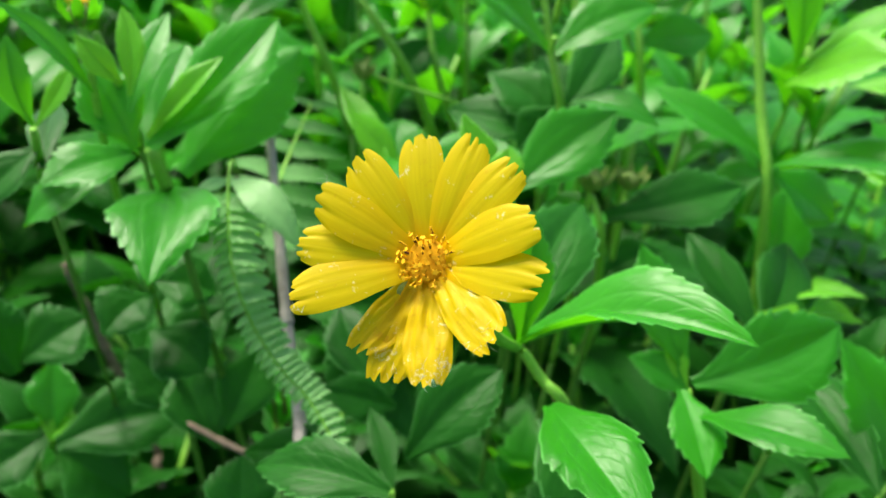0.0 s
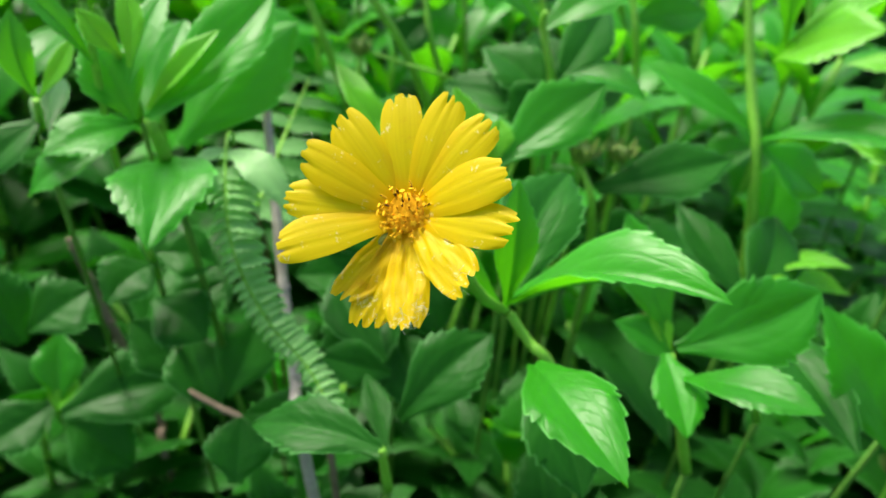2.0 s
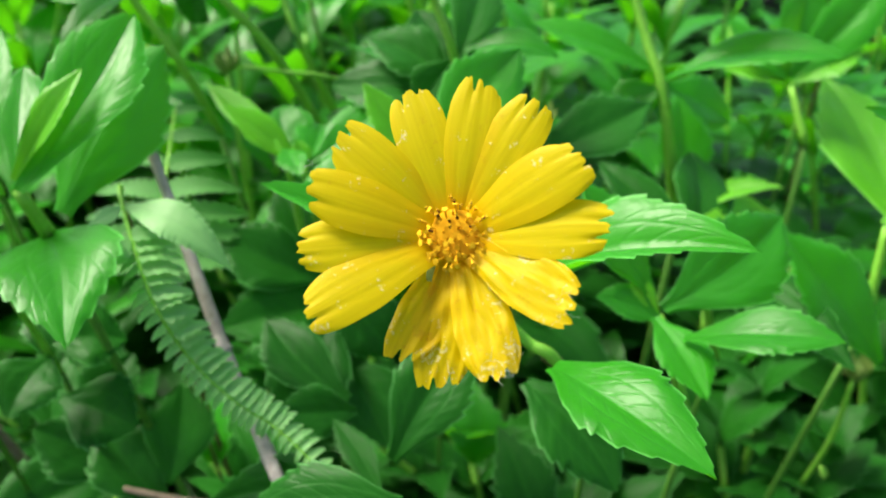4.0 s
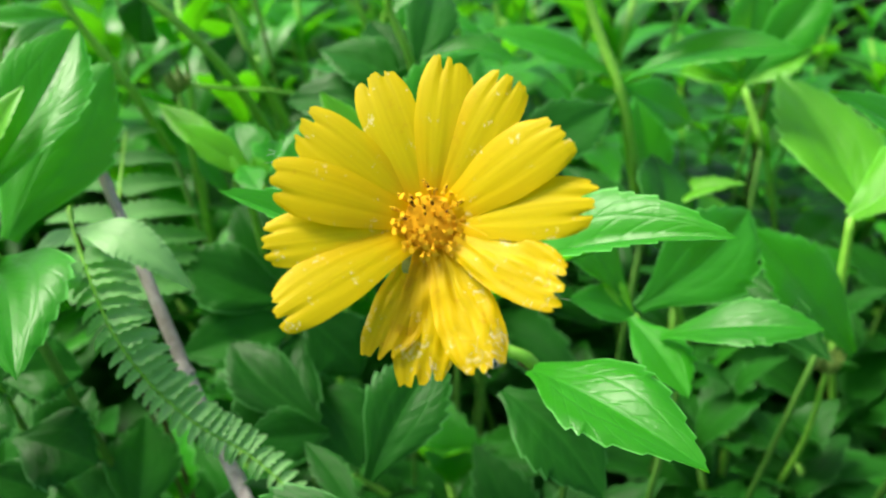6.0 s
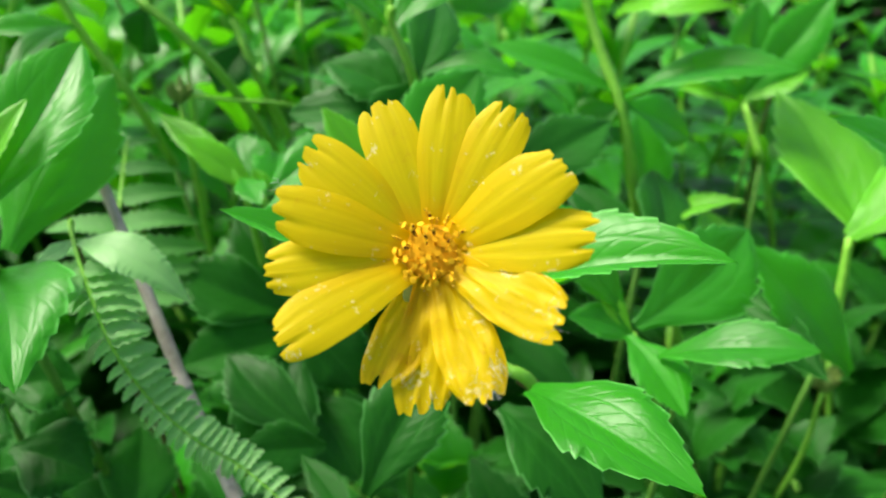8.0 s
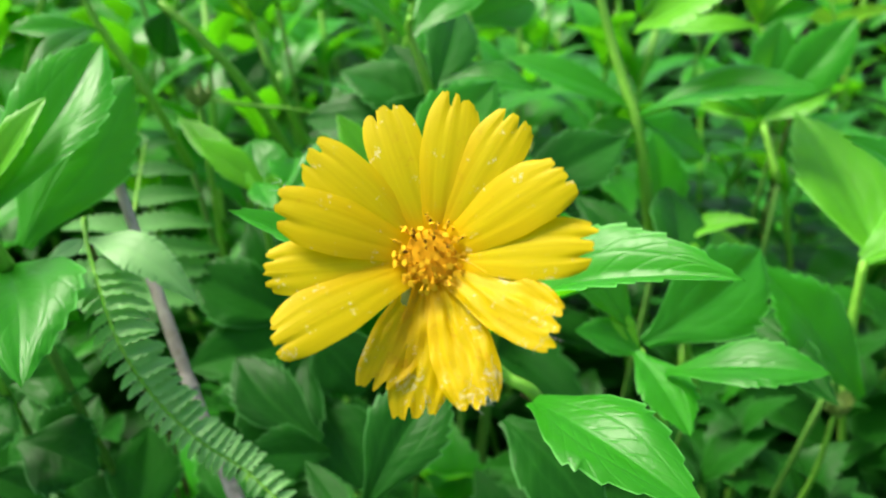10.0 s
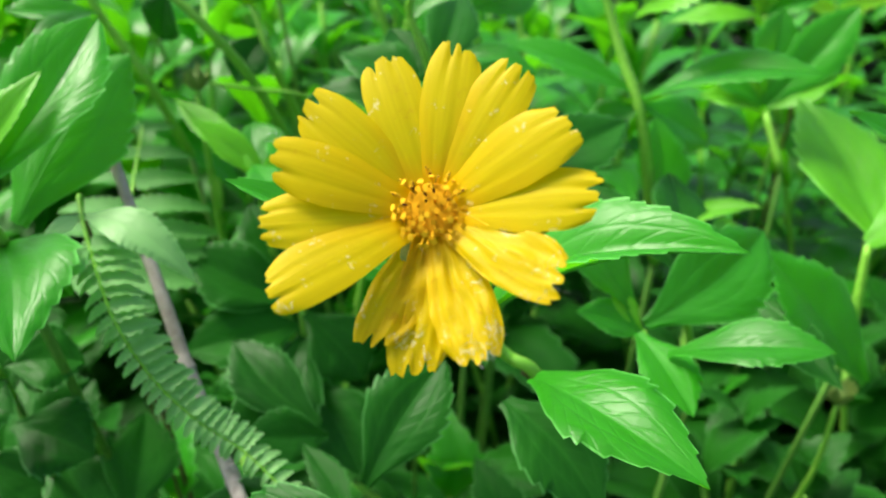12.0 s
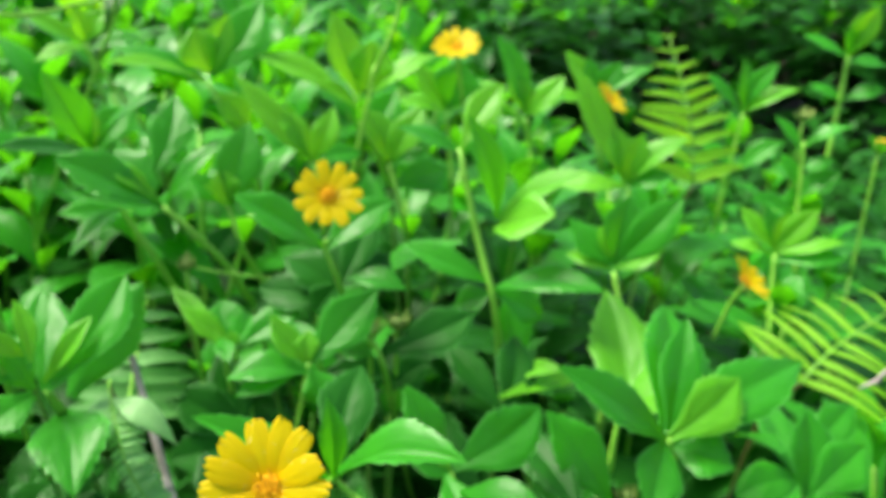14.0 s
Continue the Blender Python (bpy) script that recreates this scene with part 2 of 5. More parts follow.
def blade(base, tip, width, normal, bend, fold=0.25, teeth=6, half=6, seed=0, curl=0.0, widest=None, spine=False):
    """A leaf between base and tip: a winged foot, forward-pointing teeth on its outer half, a sunken midrib and two sunken side veins, arched by bend."""
    rnd = random.Random(seed)
    a = tip - base
    length = a.length
    d = a / length
    n = (normal - d * normal.dot(d)).normalized()
    s = d.cross(n)
    twist, lean = rnd.uniform(-0.35, 0.35), widest or rnd.uniform(0.46, 0.58)
    foot, swerve, point = rnd.uniform(0.13, 0.22), rnd.uniform(-0.07, 0.07), rnd.uniform(0.95, 1.2)
    first = lean - rnd.uniform(0.06, 0.14)

    def swell(v):
        if v < lean:
            return foot + (1 - foot) * math.sin(0.5 * math.pi * v / lean) ** 1.7
        return max(0.0, 1 - ((v - lean) / (1 - lean)) ** 1.75) ** point

    # rows along the leaf: even to the first tooth, then notch, rise, point and drop of each tooth
    spots = [(first * i / 8, 0.0) for i in range(8)]
    marks = [first + (0.97 - first) * ((k + (rnd.uniform(-0.28, 0.28) if 0 < k < teeth else 0.0)) / teeth) ** 0.92 for k in range(teeth + 1)]
    for k, (v0, v1) in enumerate(zip(marks, marks[1:])):
        cut = rnd.uniform(0.07, 0.15) * (0.7 if k == 0 else 1.0) * (1.5 if half < 4 else 1.0)
        spots += [(v0, -0.35 * cut), (v0 + 0.45 * (v1 - v0), 0.25 * cut), (v0 + 0.86 * (v1 - v0), 0.85 * cut)]
    spots += [(marks[-1], -0.02), (1.0, 0.0)]
    cross = [j / half for j in range(-half, half + 1)]
    bm = bmesh.new()
    uvl = bm.loops.layers.uv.new("blade")
    grid, place, ridge = [], {}, []
    for v, saw in spots:
        w = 0.5 * width * swell(v) if v < 1 else 0.0
        mid = base + a * v + n * (bend * length * 4 * v * (1 - v) - curl * length * v ** 3) + s * (swerve * length * math.sin(math.pi * v))
        ridge.append(mid - n * 0.00024)
        turn = twist * (v - 0.4)
        side, top = s * math.cos(turn) + n * math.sin(turn), n * math.cos(turn) - s * math.sin(turn)
        row = []
        for u in cross:
            e = abs(u)
            ripple = 0.045 * width * noise.noise(Vector((u * 1.6 + seed * 1.7, v * 5, 3.1))) * e
            quilt = 0.014 * width * math.sin((v * 9 - e * 3) * math.pi) * math.sin(math.pi * e) * (1 - v)
            rib = -0.05 * math.exp(-((e - 0.44 - 0.12 * v) / 0.10) ** 2) * (1 - v) + 0.05 * math.sin(math.pi * e) - 0.10 * e ** 4
            push = d * (0.22 * max(0.0, saw) * width * e ** 5)
            p = mid + side * (w * u * (1 + saw * e ** 5) * math.cos(fold)) + top * (w * (e * math.sin(fold) + rib) + ripple + quilt) + push
            vert = bm.verts.new(p)
            place[vert] = (0.5 + 0.5 * u, v)
            row.append(vert)
        grid.append(row)
    for r0, r1 in zip(grid, grid[1:]):
        for k in range(2 * half):
            f = bm.faces.new((r0[k], r0[k + 1], r1[k + 1], r1[k]))
            for loop in f.loops:
                loop[uvl].uv = place[loop.vert]
    return (bm, ridge[:-2]) if spine else bm


EYE_SIDE = Vector((0.05, -0.90, 0.55)).normalized()
UP = Vector((0, -0.05, 1))
count = itertools.count(1)


def sprig(label, radius, *points):
    """A stem from its topmost node down through points and on into the ground."""
    pts = [Vector(p) for p in points]
    slope = (pts[-1] - pts[-2]).normalized()
    run = Vector((slope.x, slope.y, 0)) * 0.25 * pts[-1].z
    foot = [pts[-1], Vector((pts[-1].x + run.x * 0.7, pts[-1].y + run.y * 0.7 + 0.04, pts[-1].z * 0.45)), Vector((pts[-1].x + run.x, pts[-1].y + run.y + 0.06, -0.01))]
    thing = tagged(new("plant_shoot"), label, "plant", "leafy shoots of the bed")
    thing.location = (foot[-1].x, foot[-1].y, 0)
    move = Matrix.Translation(-thing.location)
    bm = tube(pts, radius * 0.95)
    bmesh.ops.transform(bm, matrix=move, verts=bm.verts)
    part("stem", bm, STEM, thing)
    # the foot is coloured darker, as painted shade
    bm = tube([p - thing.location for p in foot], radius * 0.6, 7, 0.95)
    part("stem_base", bm, STEM_SHADE, thing, "stem base in darker green for shade")
    return thing


def leaf(thing, base, tip, width, face, bend, young, fold=0.28, widest=None):
    """One leaf; face: 0 lies level, 1 turns its upper side to the south; young: 0 dark, for old leaves and painted
    shade, to 1 pale and new.
    """
    o = thing.location
    normal = (UP * (1 - face) + EYE_SIDE * face).normalized()
    k = next(count)
    bm, ridge = blade(Vector(base) - o, Vector(tip) - o, width, normal, bend, fold, seed=k, widest=widest, spine=True)
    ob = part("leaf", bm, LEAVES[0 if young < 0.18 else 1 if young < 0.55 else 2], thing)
    part("midrib", tube(ridge[::-3][::-1], 0.00020, 5, 1.0, 0.0, 2), RIB, ob, "paler raised midrib")
    return ob


def petal_blade(base, tip, width, normal, arch, seed, crumple=0.0, rows=20, half=10):
    rnd = random.Random(seed)
    a = tip - base
    length = a.length
    d = a / length
    n = (normal - d * normal.dot(d)).normalized()
    s = d.cross(n)
    cuts = [(-0.34 + rnd.uniform(-0.1, 0.1), rnd.uniform(0.06, 0.13)), (0.32 + rnd.uniform(-0.1, 0.1), rnd.uniform(0.04, 0.14))]
    lean = rnd.uniform(-0.05, 0.05)
    bm = bmesh.new()
    uvl = bm.loops.layers.uv.new("blade")
    grid, place = [], {}
    for i in range(rows + 1):
        v = i / rows
        k = min(1, v / 0.62)
        w = 0.5 * width * (0.52 + 0.48 * k * k * (3 - 2 * k))
        if v > 0.75:
            w *= 1 - 0.20 * ((v - 0.75) / 0.25) ** 2
        row = []
        for j in range(-half, half + 1):
            u = j / half
            short = 0.07 * u ** 4 + lean * u + (0.03 + 0.03 * crumple) * noise.noise(Vector((u * 4.7 + seed * 5.3, seed, 2.2))) + sum(c * max(0, 1 - abs(u - at) / 0.13) for at, c in cuts) + 0.02 * noise.noise(Vector((u * 11 + seed * 2.3, seed * 3.1, 5.2)))
            vv = v * (1 - short * v ** 3)
            groove = -0.008 * math.exp(-((abs(u + lean) - 0.34) / 0.10) ** 2) * math.sin(math.pi * min(1, v * 1.1 + 0.05))
            roll = -0.06 * u * u * (0.4 + 0.6 * v)
            fray = crumple * (0.17 * noise.noise(Vector((u * 2.5 + seed * 3.7, v * 4.5, 0.4))) + 0.12 * noise.noise(Vector((u * 7, v * 5 + seed, 1.7))))
            p = base + d * (length * vv) + s * (w * u * (1 - 0.2 * crumple * v)) + n * (width * (groove + roll + fray) + arch * length * 4 * v * (1 - v))
            vert = bm.verts.new(p)
            place[vert] = (0.5 + 0.5 * u, v)
            row.append(vert)
        grid.append(row)
    for r0, r1 in zip(grid, grid[1:]):
        for k in range(2 * half):
            f = bm.faces.new((r0[k], r0[k + 1], r1[k + 1], r1[k]))
            for loop in f.loops:
                loop[uvl].uv = place[loop.vert]
    return bm


def floret_mesh(name, material, length, lobe, sides=5, radius=0.00016):
    """A small tube along z that opens into pointed lobes."""
    bm = bmesh.new()
    rings = []
    for z, r in ((0, 0.7), (0.6, 0.8), (0.85, 1.35), (1.0, 1.6)):
        rings.append([bm.verts.new((r * radius * math.cos(t), r * radius * math.sin(t), z * length)) for t in (math.pi * k / sides for k in range(2 * sides))])
    for r0, r1 in zip(rings, rings[1:]):
        for k in range(2 * sides):
            bm.faces.new((r0[k], r0[(k + 1) % (2 * sides)], r1[(k + 1) % (2 * sides)], r1[k]))
    top = rings[-1]
    for k in range(sides):
        t = math.pi * (2 * k + 1) / sides
        end = bm.verts.new((radius * lobe * math.cos(t), radius * lobe * math.sin(t), length * 0.97))
        bm.faces.new((top[2 * k], top[2 * k + 1], end))
        bm.faces.new((top[2 * k + 1], top[(2 * k + 2) % (2 * sides)], end))
    bm.faces.new(top)
    me = bpy.data.meshes.new(name)
    bm.to_mesh(me)
    bm.free()
    me.materials.append(material)
    return me


def anther_mesh():
    """A dark column with two short yellow arms at its end."""
    bm = bmesh.new()
    bmesh.ops.create_cone(bm, cap_ends=True, segments=6, radius1=0.00015, radius2=0.00021, depth=0.0006, matrix=Matrix.Translation((0, 0, 0.0010)))
    cut = len(bm.faces)
    for turn in (0, math.pi):
        m = Matrix.Rotation(turn, 4, "Z") @ Matrix.Translation((0.00013, 0, 0.00145)) @ Matrix.Rotation(0.8, 4, "Y")
        bmesh.ops.create_cone(bm, cap_ends=True, segments=5, radius1=0.00009, radius2=0.00004, depth=0.0003, matrix=m)
    for i, f in enumerate(bm.faces):
        f.material_index = 0 if i < cut else 1
    me = bpy.data.meshes.new("anther")
    bm.to_mesh(me)
    bm.free()
    me.materials.append(ANTHER)
    me.materials.append(FLORET)
    return me


OPEN_FLORET, SHUT_FLORET, COLUMN = floret_mesh("floret", FLORET, 0.0011, 3.0), floret_mesh("floret", FLORET_OCHRE, 0.0008, 2.2), anther_mesh()


def head(label, centre, normal, disc, florets, dark):
    """The middle of a flower: a domed disc full of florets over a cup of green bracts. It grows its petals by petal()."""
    thing = tagged(new("flower"), label, "flower", "yellow flowers of the bed")
    thing.location = centre
    n = Vector(normal).normalized()
    up = (Vector((0, 0, 1)) - n * n.z).normalized()
    right = up.cross(n)
    rnd = random.Random(florets)
    bm = bmesh.new()
    bmesh.ops.create_uvsphere(bm, u_segments=14, v_segments=8, radius=disc)
    turn = Matrix((right, up, n)).transposed().to_4x4()
    bmesh.ops.transform(bm, matrix=turn @ Matrix.Diagonal((1, 1, 0.20, 1)), verts=bm.verts)
    dome = part("disc", bm, FLORET_OCHRE, thing, "ochre domed disc")
    size = disc / 0.0026
    for k in range(florets):
        r, t = math.sqrt((k + 0.5) / florets), k * 2.39996 + rnd.uniform(-0.25, 0.25)
        x, y = r * math.cos(t), r * math.sin(t)
        lean = Vector((x * 1.2 + rnd.uniform(-0.3, 0.3), y * 1.2 + rnd.uniform(-0.3, 0.3), 1)).normalized()
        spot = Vector((x * disc * 1.05, y * disc * 1.05, disc * 0.15 * math.sqrt(max(0, 1 - r * r))))
        upper = y > 0.05 and rnd.random() < dark
        me = COLUMN if upper else OPEN_FLORET if r > 0.45 or rnd.random() < 0.25 else SHUT_FLORET
        ob = new("anther" if upper else "floret", me)
        ob.parent = dome
        ob.matrix_basis = turn @ Matrix.Translation(spot) @ lean.to_track_quat("Z", "Y").to_matrix().to_4x4() @ Matrix.Rotation(rnd.uniform(0, 6), 4, "Z") @ Matrix.Diagonal((0.9, 0.9, 1.1 if florets > 40 else 1.0, 1)) @ Matrix.Scale(size * rnd.uniform(0.75, 1.15) * (0.95 if florets > 40 else 1.3), 4)
    for k in range(9):
        t = 2 * math.pi * k / 9
        out = right * math.cos(t) + up * math.sin(t)
        bm = blade(out * disc * 0.3 - n * disc * 0.9, out * disc * 1.9 - n * disc * 0.35, disc * 0.9, n, -0.08, 0.1, 2, 2, k)
        part("bract", bm, BRACT, thing, "green bract")
    thing["n"] = n
    return thing


def petal(flower, tip, width, seed, dusty=False, arch=0.06, crumple=0.0, root=0.13, sink=0.0):
    """One ray petal of a flower, out to the place tip."""
    n = Vector(flower["n"])
    end = Vector(tip) - flower.location
    bm = petal_blade(end * root - n * (0.0006 + sink), end, width, n, arch, seed, crumple)
    return part("petal", bm, PETAL_DUSTY if dusty else PETAL, flower, "crumpled dusty yellow petal" if crumple > 0.5 else "")


def stalk(flower, radius, *points):
    bm = tube([Vector(p) - flower.location for p in points], radius, taper=1.0)
    return part("stalk", bm, STEM, flower)


def small_flower(label, centre, normal, radius, petals, seed, cup=0.1, gaps=()):
    n = Vector(normal).normalized()
    f = head(label, centre, n, radius * 0.22, 26, 0.5)
    up = (Vector((0, 0, 1)) - n * n.z).normalized()
    right = up.cross(n)
    rnd = random.Random(seed)
    for k in range(petals):
        if k in gaps:
            continue
        t = 2 * math.pi * (k + rnd.uniform(-0.12, 0.12)) / petals
        reach = radius * rnd.uniform(0.9, 1.05)
        tip = Vector(centre) + (right * math.cos(t) + up * math.sin(t)) * reach + n * radius * cup
        petal(f, tip, radius * rnd.uniform(0.34, 0.41), seed * 20 + k, arch=0.05)
    return f


def spent_head(label, centre, size, seed, tuft=None, lean=(0.0, 0.0)):
    """A bud or faded flower: an olive cup of pointed bracts, with a tuft in it where there is one."""
    thing = tagged(new("flower_bud"), label, "flower bud", "buds and faded heads")
    thing.location = centre
    rnd = random.Random(seed)
    bm = bmesh.new()
    bmesh.ops.create_uvsphere(bm, u_segments=12, v_segments=8, radius=size * 0.55)
    bmesh.ops.transform(bm, matrix=Matrix.Diagonal((1, 1, 0.9, 1)), verts=bm.verts)
    part("cup", bm, BRACT, thing)
    low = centre[2]
    bend = (lean[0] * 0.2, lean[1] * 0.2, -low * 0.2)
    part("stalk", tube([(0, 0, -size * 0.3), (lean[0] * 0.06, lean[1] * 0.06, -low * 0.1), bend], 0.0007, taper=0.9), STEM, thing)
    # lower stalk in the painted-shade green
    part("stalk_base", tube([bend, (lean[0] * 0.6, lean[1] * 0.6, -low * 0.6), (lean[0], lean[1], -low - 0.005)], 0.0007, taper=1.0), STEM_SHADE, thing, "stalk base in darker green for shade")
    for k in range(10):
        t = 2 * math.pi * (k + rnd.uniform(-0.2, 0.2)) / 10
        out = Vector((math.cos(t), math.sin(t), 0))
        bm = blade(out * size * 0.35 - Vector((0, 0, size * 0.4)), out * size * rnd.uniform(0.7, 1.2) + Vector((0, 0, size * rnd.uniform(0.5, 1.1))), size * 0.5, out * -1 + UP, -0.1, 0.15, 2, 2, seed + k)
        part("bract", bm, BRACT if tuft is None else LEAVES[1], thing)
    if tuft:
        for k in range(14):
            t, r = k * 2.4, size * 0.45 * math.sqrt(k / 14)
            ob = new("floret", OPEN_FLORET)
            ob.parent = thing
            ob.matrix_basis = Matrix.Translation((r * math.cos(t), r * math.sin(t), size * 0.35)) @ Matrix.Rotation(0.3, 4, "X") @ Matrix.Scale(size / 0.0035, 4)
    return thing


def pinna_mesh(name, material, lobes, width):
    """One leaflet of a fern, along x from 0 to 1, with lobed or toothed edges."""
    bm = bmesh.new()
    uvl = bm.loops.layers.uv.new("blade")
    rows, place, grid = lobes * 4, {}, []
    for i in range(rows + 1):
        v = i / rows
        w = 0.5 * width * (1 - v ** 1.6) ** 0.6 * min(1, 0.6 + v * 4)
        ph = (v * lobes) % 1
        w *= 0.72 + 0.28 * math.sin(math.pi * min(1, ph * 1.15)) if i < rows else 0.3
        row = []
        for j in (-2, -1, 0, 1, 2):
            u = j / 2
            vert = bm.verts.new((v + 0.03 * abs(u), w * u, 0.22 * w * abs(u) + 0.06 * math.sin(v * 3.1) - 0.20 * v * v))
            place[vert] = (0.5 + 0.5 * u, v)
            row.append(vert)
        grid.append(row)
    for r0, r1 in zip(grid, grid[1:]):
        for k in range(4):
            f = bm.faces.new((r0[k], r1[k], r1[k + 1], r0[k + 1]))
            for loop in f.loops:
                loop[uvl].uv = place[loop.vert]
    me = bpy.data.meshes.new(name)
    bm.to_mesh(me)
    bm.free()
    me.materials.append(material)
    for p in me.polygons:
        p.use_smooth = True
    return me


def fern(label, points, pairs, reach, normal, mesh, radius=0.0007, start=0.04, sweep=0.35, droop=0.0, short=1.0, tilt=0.4, lift=0.0):
    """A frond: a rachis through points and pairs of leaflets; reach(v) is a leaflet's length at v along it.
    droop and short: how far the leaflets of one side hang back, and their share of the length; lift: how far all turn their faces up."""
    pts = [Vector(p) for p in points]
    thing = tagged(new("fern_frond"), label, "fern", "fern fronds")
    thing.location = pts[0]
    o = pts[0]
    part("rachis", tube([p - o for p in pts[::-1]], radius, taper=0.35), STEM, thing)
    low = Vector((0.004, 0.012, -o.z - 0.005))
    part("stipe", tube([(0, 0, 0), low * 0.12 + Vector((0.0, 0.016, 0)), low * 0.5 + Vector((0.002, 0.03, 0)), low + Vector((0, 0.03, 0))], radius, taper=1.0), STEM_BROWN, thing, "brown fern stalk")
    ext = [2 * pts[0] - pts[1], *pts, 2 * pts[-1] - pts[-2]]
    rnd = random.Random(pairs)

    def at(v):
        s = min(v, 0.9999) * (len(pts) - 1)
        i = int(s)
        s -= i
        p0, p1, p2, p3 = ext[i:i + 4]
        return 0.5 * (2 * p1 + (p2 - p0) * s + (2 * p0 - 5 * p1 + 4 * p2 - p3) * s * s + (3 * p1 - p0 - 3 * p2 + p3) * s ** 3)

    for k in range(pairs):
        v = start + (0.985 - start) * k / (pairs - 1)
        p, d = at(v), (at(min(1, v + 0.02)) - at(v - 0.02)).normalized()
        n = Vector(normal)
        n = (n - d * n.dot(d)).normalized()
        s = d.cross(n)
        for hand in (-1, 1):
            x = (s * hand + d * (sweep + rnd.uniform(-0.06, 0.06)) + n * (rnd.uniform(-0.05, 0.12) - (droop if hand > 0 else 0.0))).normalized()
            y = (n + UP * lift).cross(x).normalized()
            y = (y + x.cross(y) * rnd.uniform(-tilt, tilt)).normalized()
            ob = new("leaflet", mesh)
            ob.parent = thing
            ob.matrix_basis = Matrix.Translation(p - o + d * rnd.uniform(-0.0003, 0.0003)) @ Matrix((x, y, x.cross(y))).transposed().to_4x4() @ Matrix.Scale(max(0.0012, reach(v) * (short if hand > 0 else 1.0) * rnd.uniform(0.92, 1.06)), 4)
    return thing


def grass_stem(label, radius, *points):
    thing = tagged(new("grass_stem"), label, "grass", "bare pale stems")
    thing.location = points[-1]
    part("stem", tube([Vector(p) - thing.location for p in points], radius, 7, 0.7), STEM, thing)
    return thing


def twig(label, radius, *points):
    thing = tagged(new("twig"), label, "twig", "dry twigs")
    thing.location = points[-1]
    bm = tube([Vector(p) - thing.location for p in points], radius, 9, 0.85, 0.25, 8)
    bark = TWIG_BROWN if "brown" in label else TWIG
    part("bark", bm, bark, thing)
    for k, (p, q) in enumerate(zip(points[1:4], points[2:5])):
        at, way = Vector(p) - thing.location, (Vector(q) - Vector(p)).normalized()
        out = way.orthogonal().normalized() * radius * (1 if k % 2 else -1)
        bm = tube([at - way * radius * 1.4, at + out * 0.15, at + way * radius * 1.2], radius * 1.14, 8, 0.8, 0.2)
        part("knot", bm, bark, thing, "swollen leaf-scar knot")
    part("broken_end", tube([Vector(points[0]) - thing.location, Vector(points[0]) - thing.location + (Vector(points[0]) - Vector(points[1])).normalized() * radius * 1.6], radius * 0.8, 7, 0.5, 0.5), bark, thing, "splintered dry end")
    return thing


# ---- ground ----
bm = bmesh.new()
spots = [-400, -60, -12, -4] + [-2 + 0.1 * k for k in range(46)] + [4, 12, 60, 400]
lattice = [[bm.verts.new((x, y, (0.012 * noise.noise(Vector((x * 4, y * 4, 0))) - 0.004) if abs(x) < 3 and -3 < y < 3 else 0)) for x in spots] for y in spots]
for r0, r1 in zip(lattice, lattice[1:]):
    for k in range(len(spots) - 1):
        bm.faces.new((r0[k], r0[k + 1], r1[k + 1], r1[k]))
soil = part("ground", bm, SOIL, None)
tagged(soil, "dark damp soil under the flower bed", "ground", kind="structure")

# ---- the flower in the foreground ----
bloom = head("yellow daisy-like flower with notched petals, some dusty and crumpled", (0.0021, 0.0704, 0.3075), (-0.31, -0.71, 0.63), 0.0020, 66, 0.6)
petal(bloom, (0.0008, 0.0771, 0.3166), 0.0041, 1)
petal(bloom, (0.0057, 0.0746, 0.3174), 0.0039, 2)
petal(bloom, (0.0091, 0.0719, 0.3163), 0.0041, 3)
petal(bloom, (0.0104, 0.0668, 0.3136), 0.0045, 4)
petal(bloom, (0.0112, 0.0639, 0.3095), 0.0042, 5)
petal(bloom, (0.0077, 0.0615, 0.3054), 0.0046, 6, True, 0.01, 0.35)
petal(bloom, (0.0027, 0.0622, 0.3004), 0.0046, 7, True, 0.0, 0.45)
petal(bloom, (-0.0010, 0.0650, 0.2984), 0.0046, 8, True, 0.0, 0.45)
petal(bloom, (-0.0032, 0.0668, 0.3002), 0.0042, 9, True, 0.0, 0.5, sink=0.0006)
petal(bloom, (-0.0093, 0.0685, 0.3042), 0.0043, 10)
petal(bloom, (-0.0091, 0.0718, 0.3078), 0.0040, 11, sink=0.0003)
petal(bloom, (-0.0077, 0.0732, 0.3116), 0.0041, 12)
petal(bloom, (-0.0048, 0.0764, 0.3142), 0.0043, 13, sink=0.0003)
stalk(bloom, 0.0008, (0.0028, 0.0722, 0.3063), (0.0068, 0.0815, 0.2985), (0.0122, 0.0960, 0.2850), (0.0178, 0.1112, 0.2740))


def fuzz(flower, spots, hairs, seed):
    """Fine pale hairs and web threads that cling to the petals' ends."""
    rnd = random.Random(seed)
    bm = bmesh.new()
    for spot in spots:
        for _ in range(hairs):
            a = Vector(spot) - flower.location + Vector((rnd.gauss(0, 0.00030), rnd.gauss(-0.0001, 0.00012), rnd.gauss(0.0001, 0.00024)))
            b = a + Vector([rnd.gauss(0, 0.00026) for _ in range(3)])
            c = b + Vector([rnd.gauss(0, 0.00022) for _ in range(3)])
            rings = [[bm.verts.new(p + Vector((0.000010 * math.cos(k * 2.1), 0, 0.000010 * math.sin(k * 2.1)))) for k in range(3)] for p in (a, b, c)]
            for r0, r1 in zip(rings, rings[1:]):
                for k in range(3):
                    bm.faces.new((r0[k], r0[(k + 1) % 3], r1[(k + 1) % 3], r1[k]))
    part("fuzz", bm, FUZZ, flower, "fine white hairs and web threads")


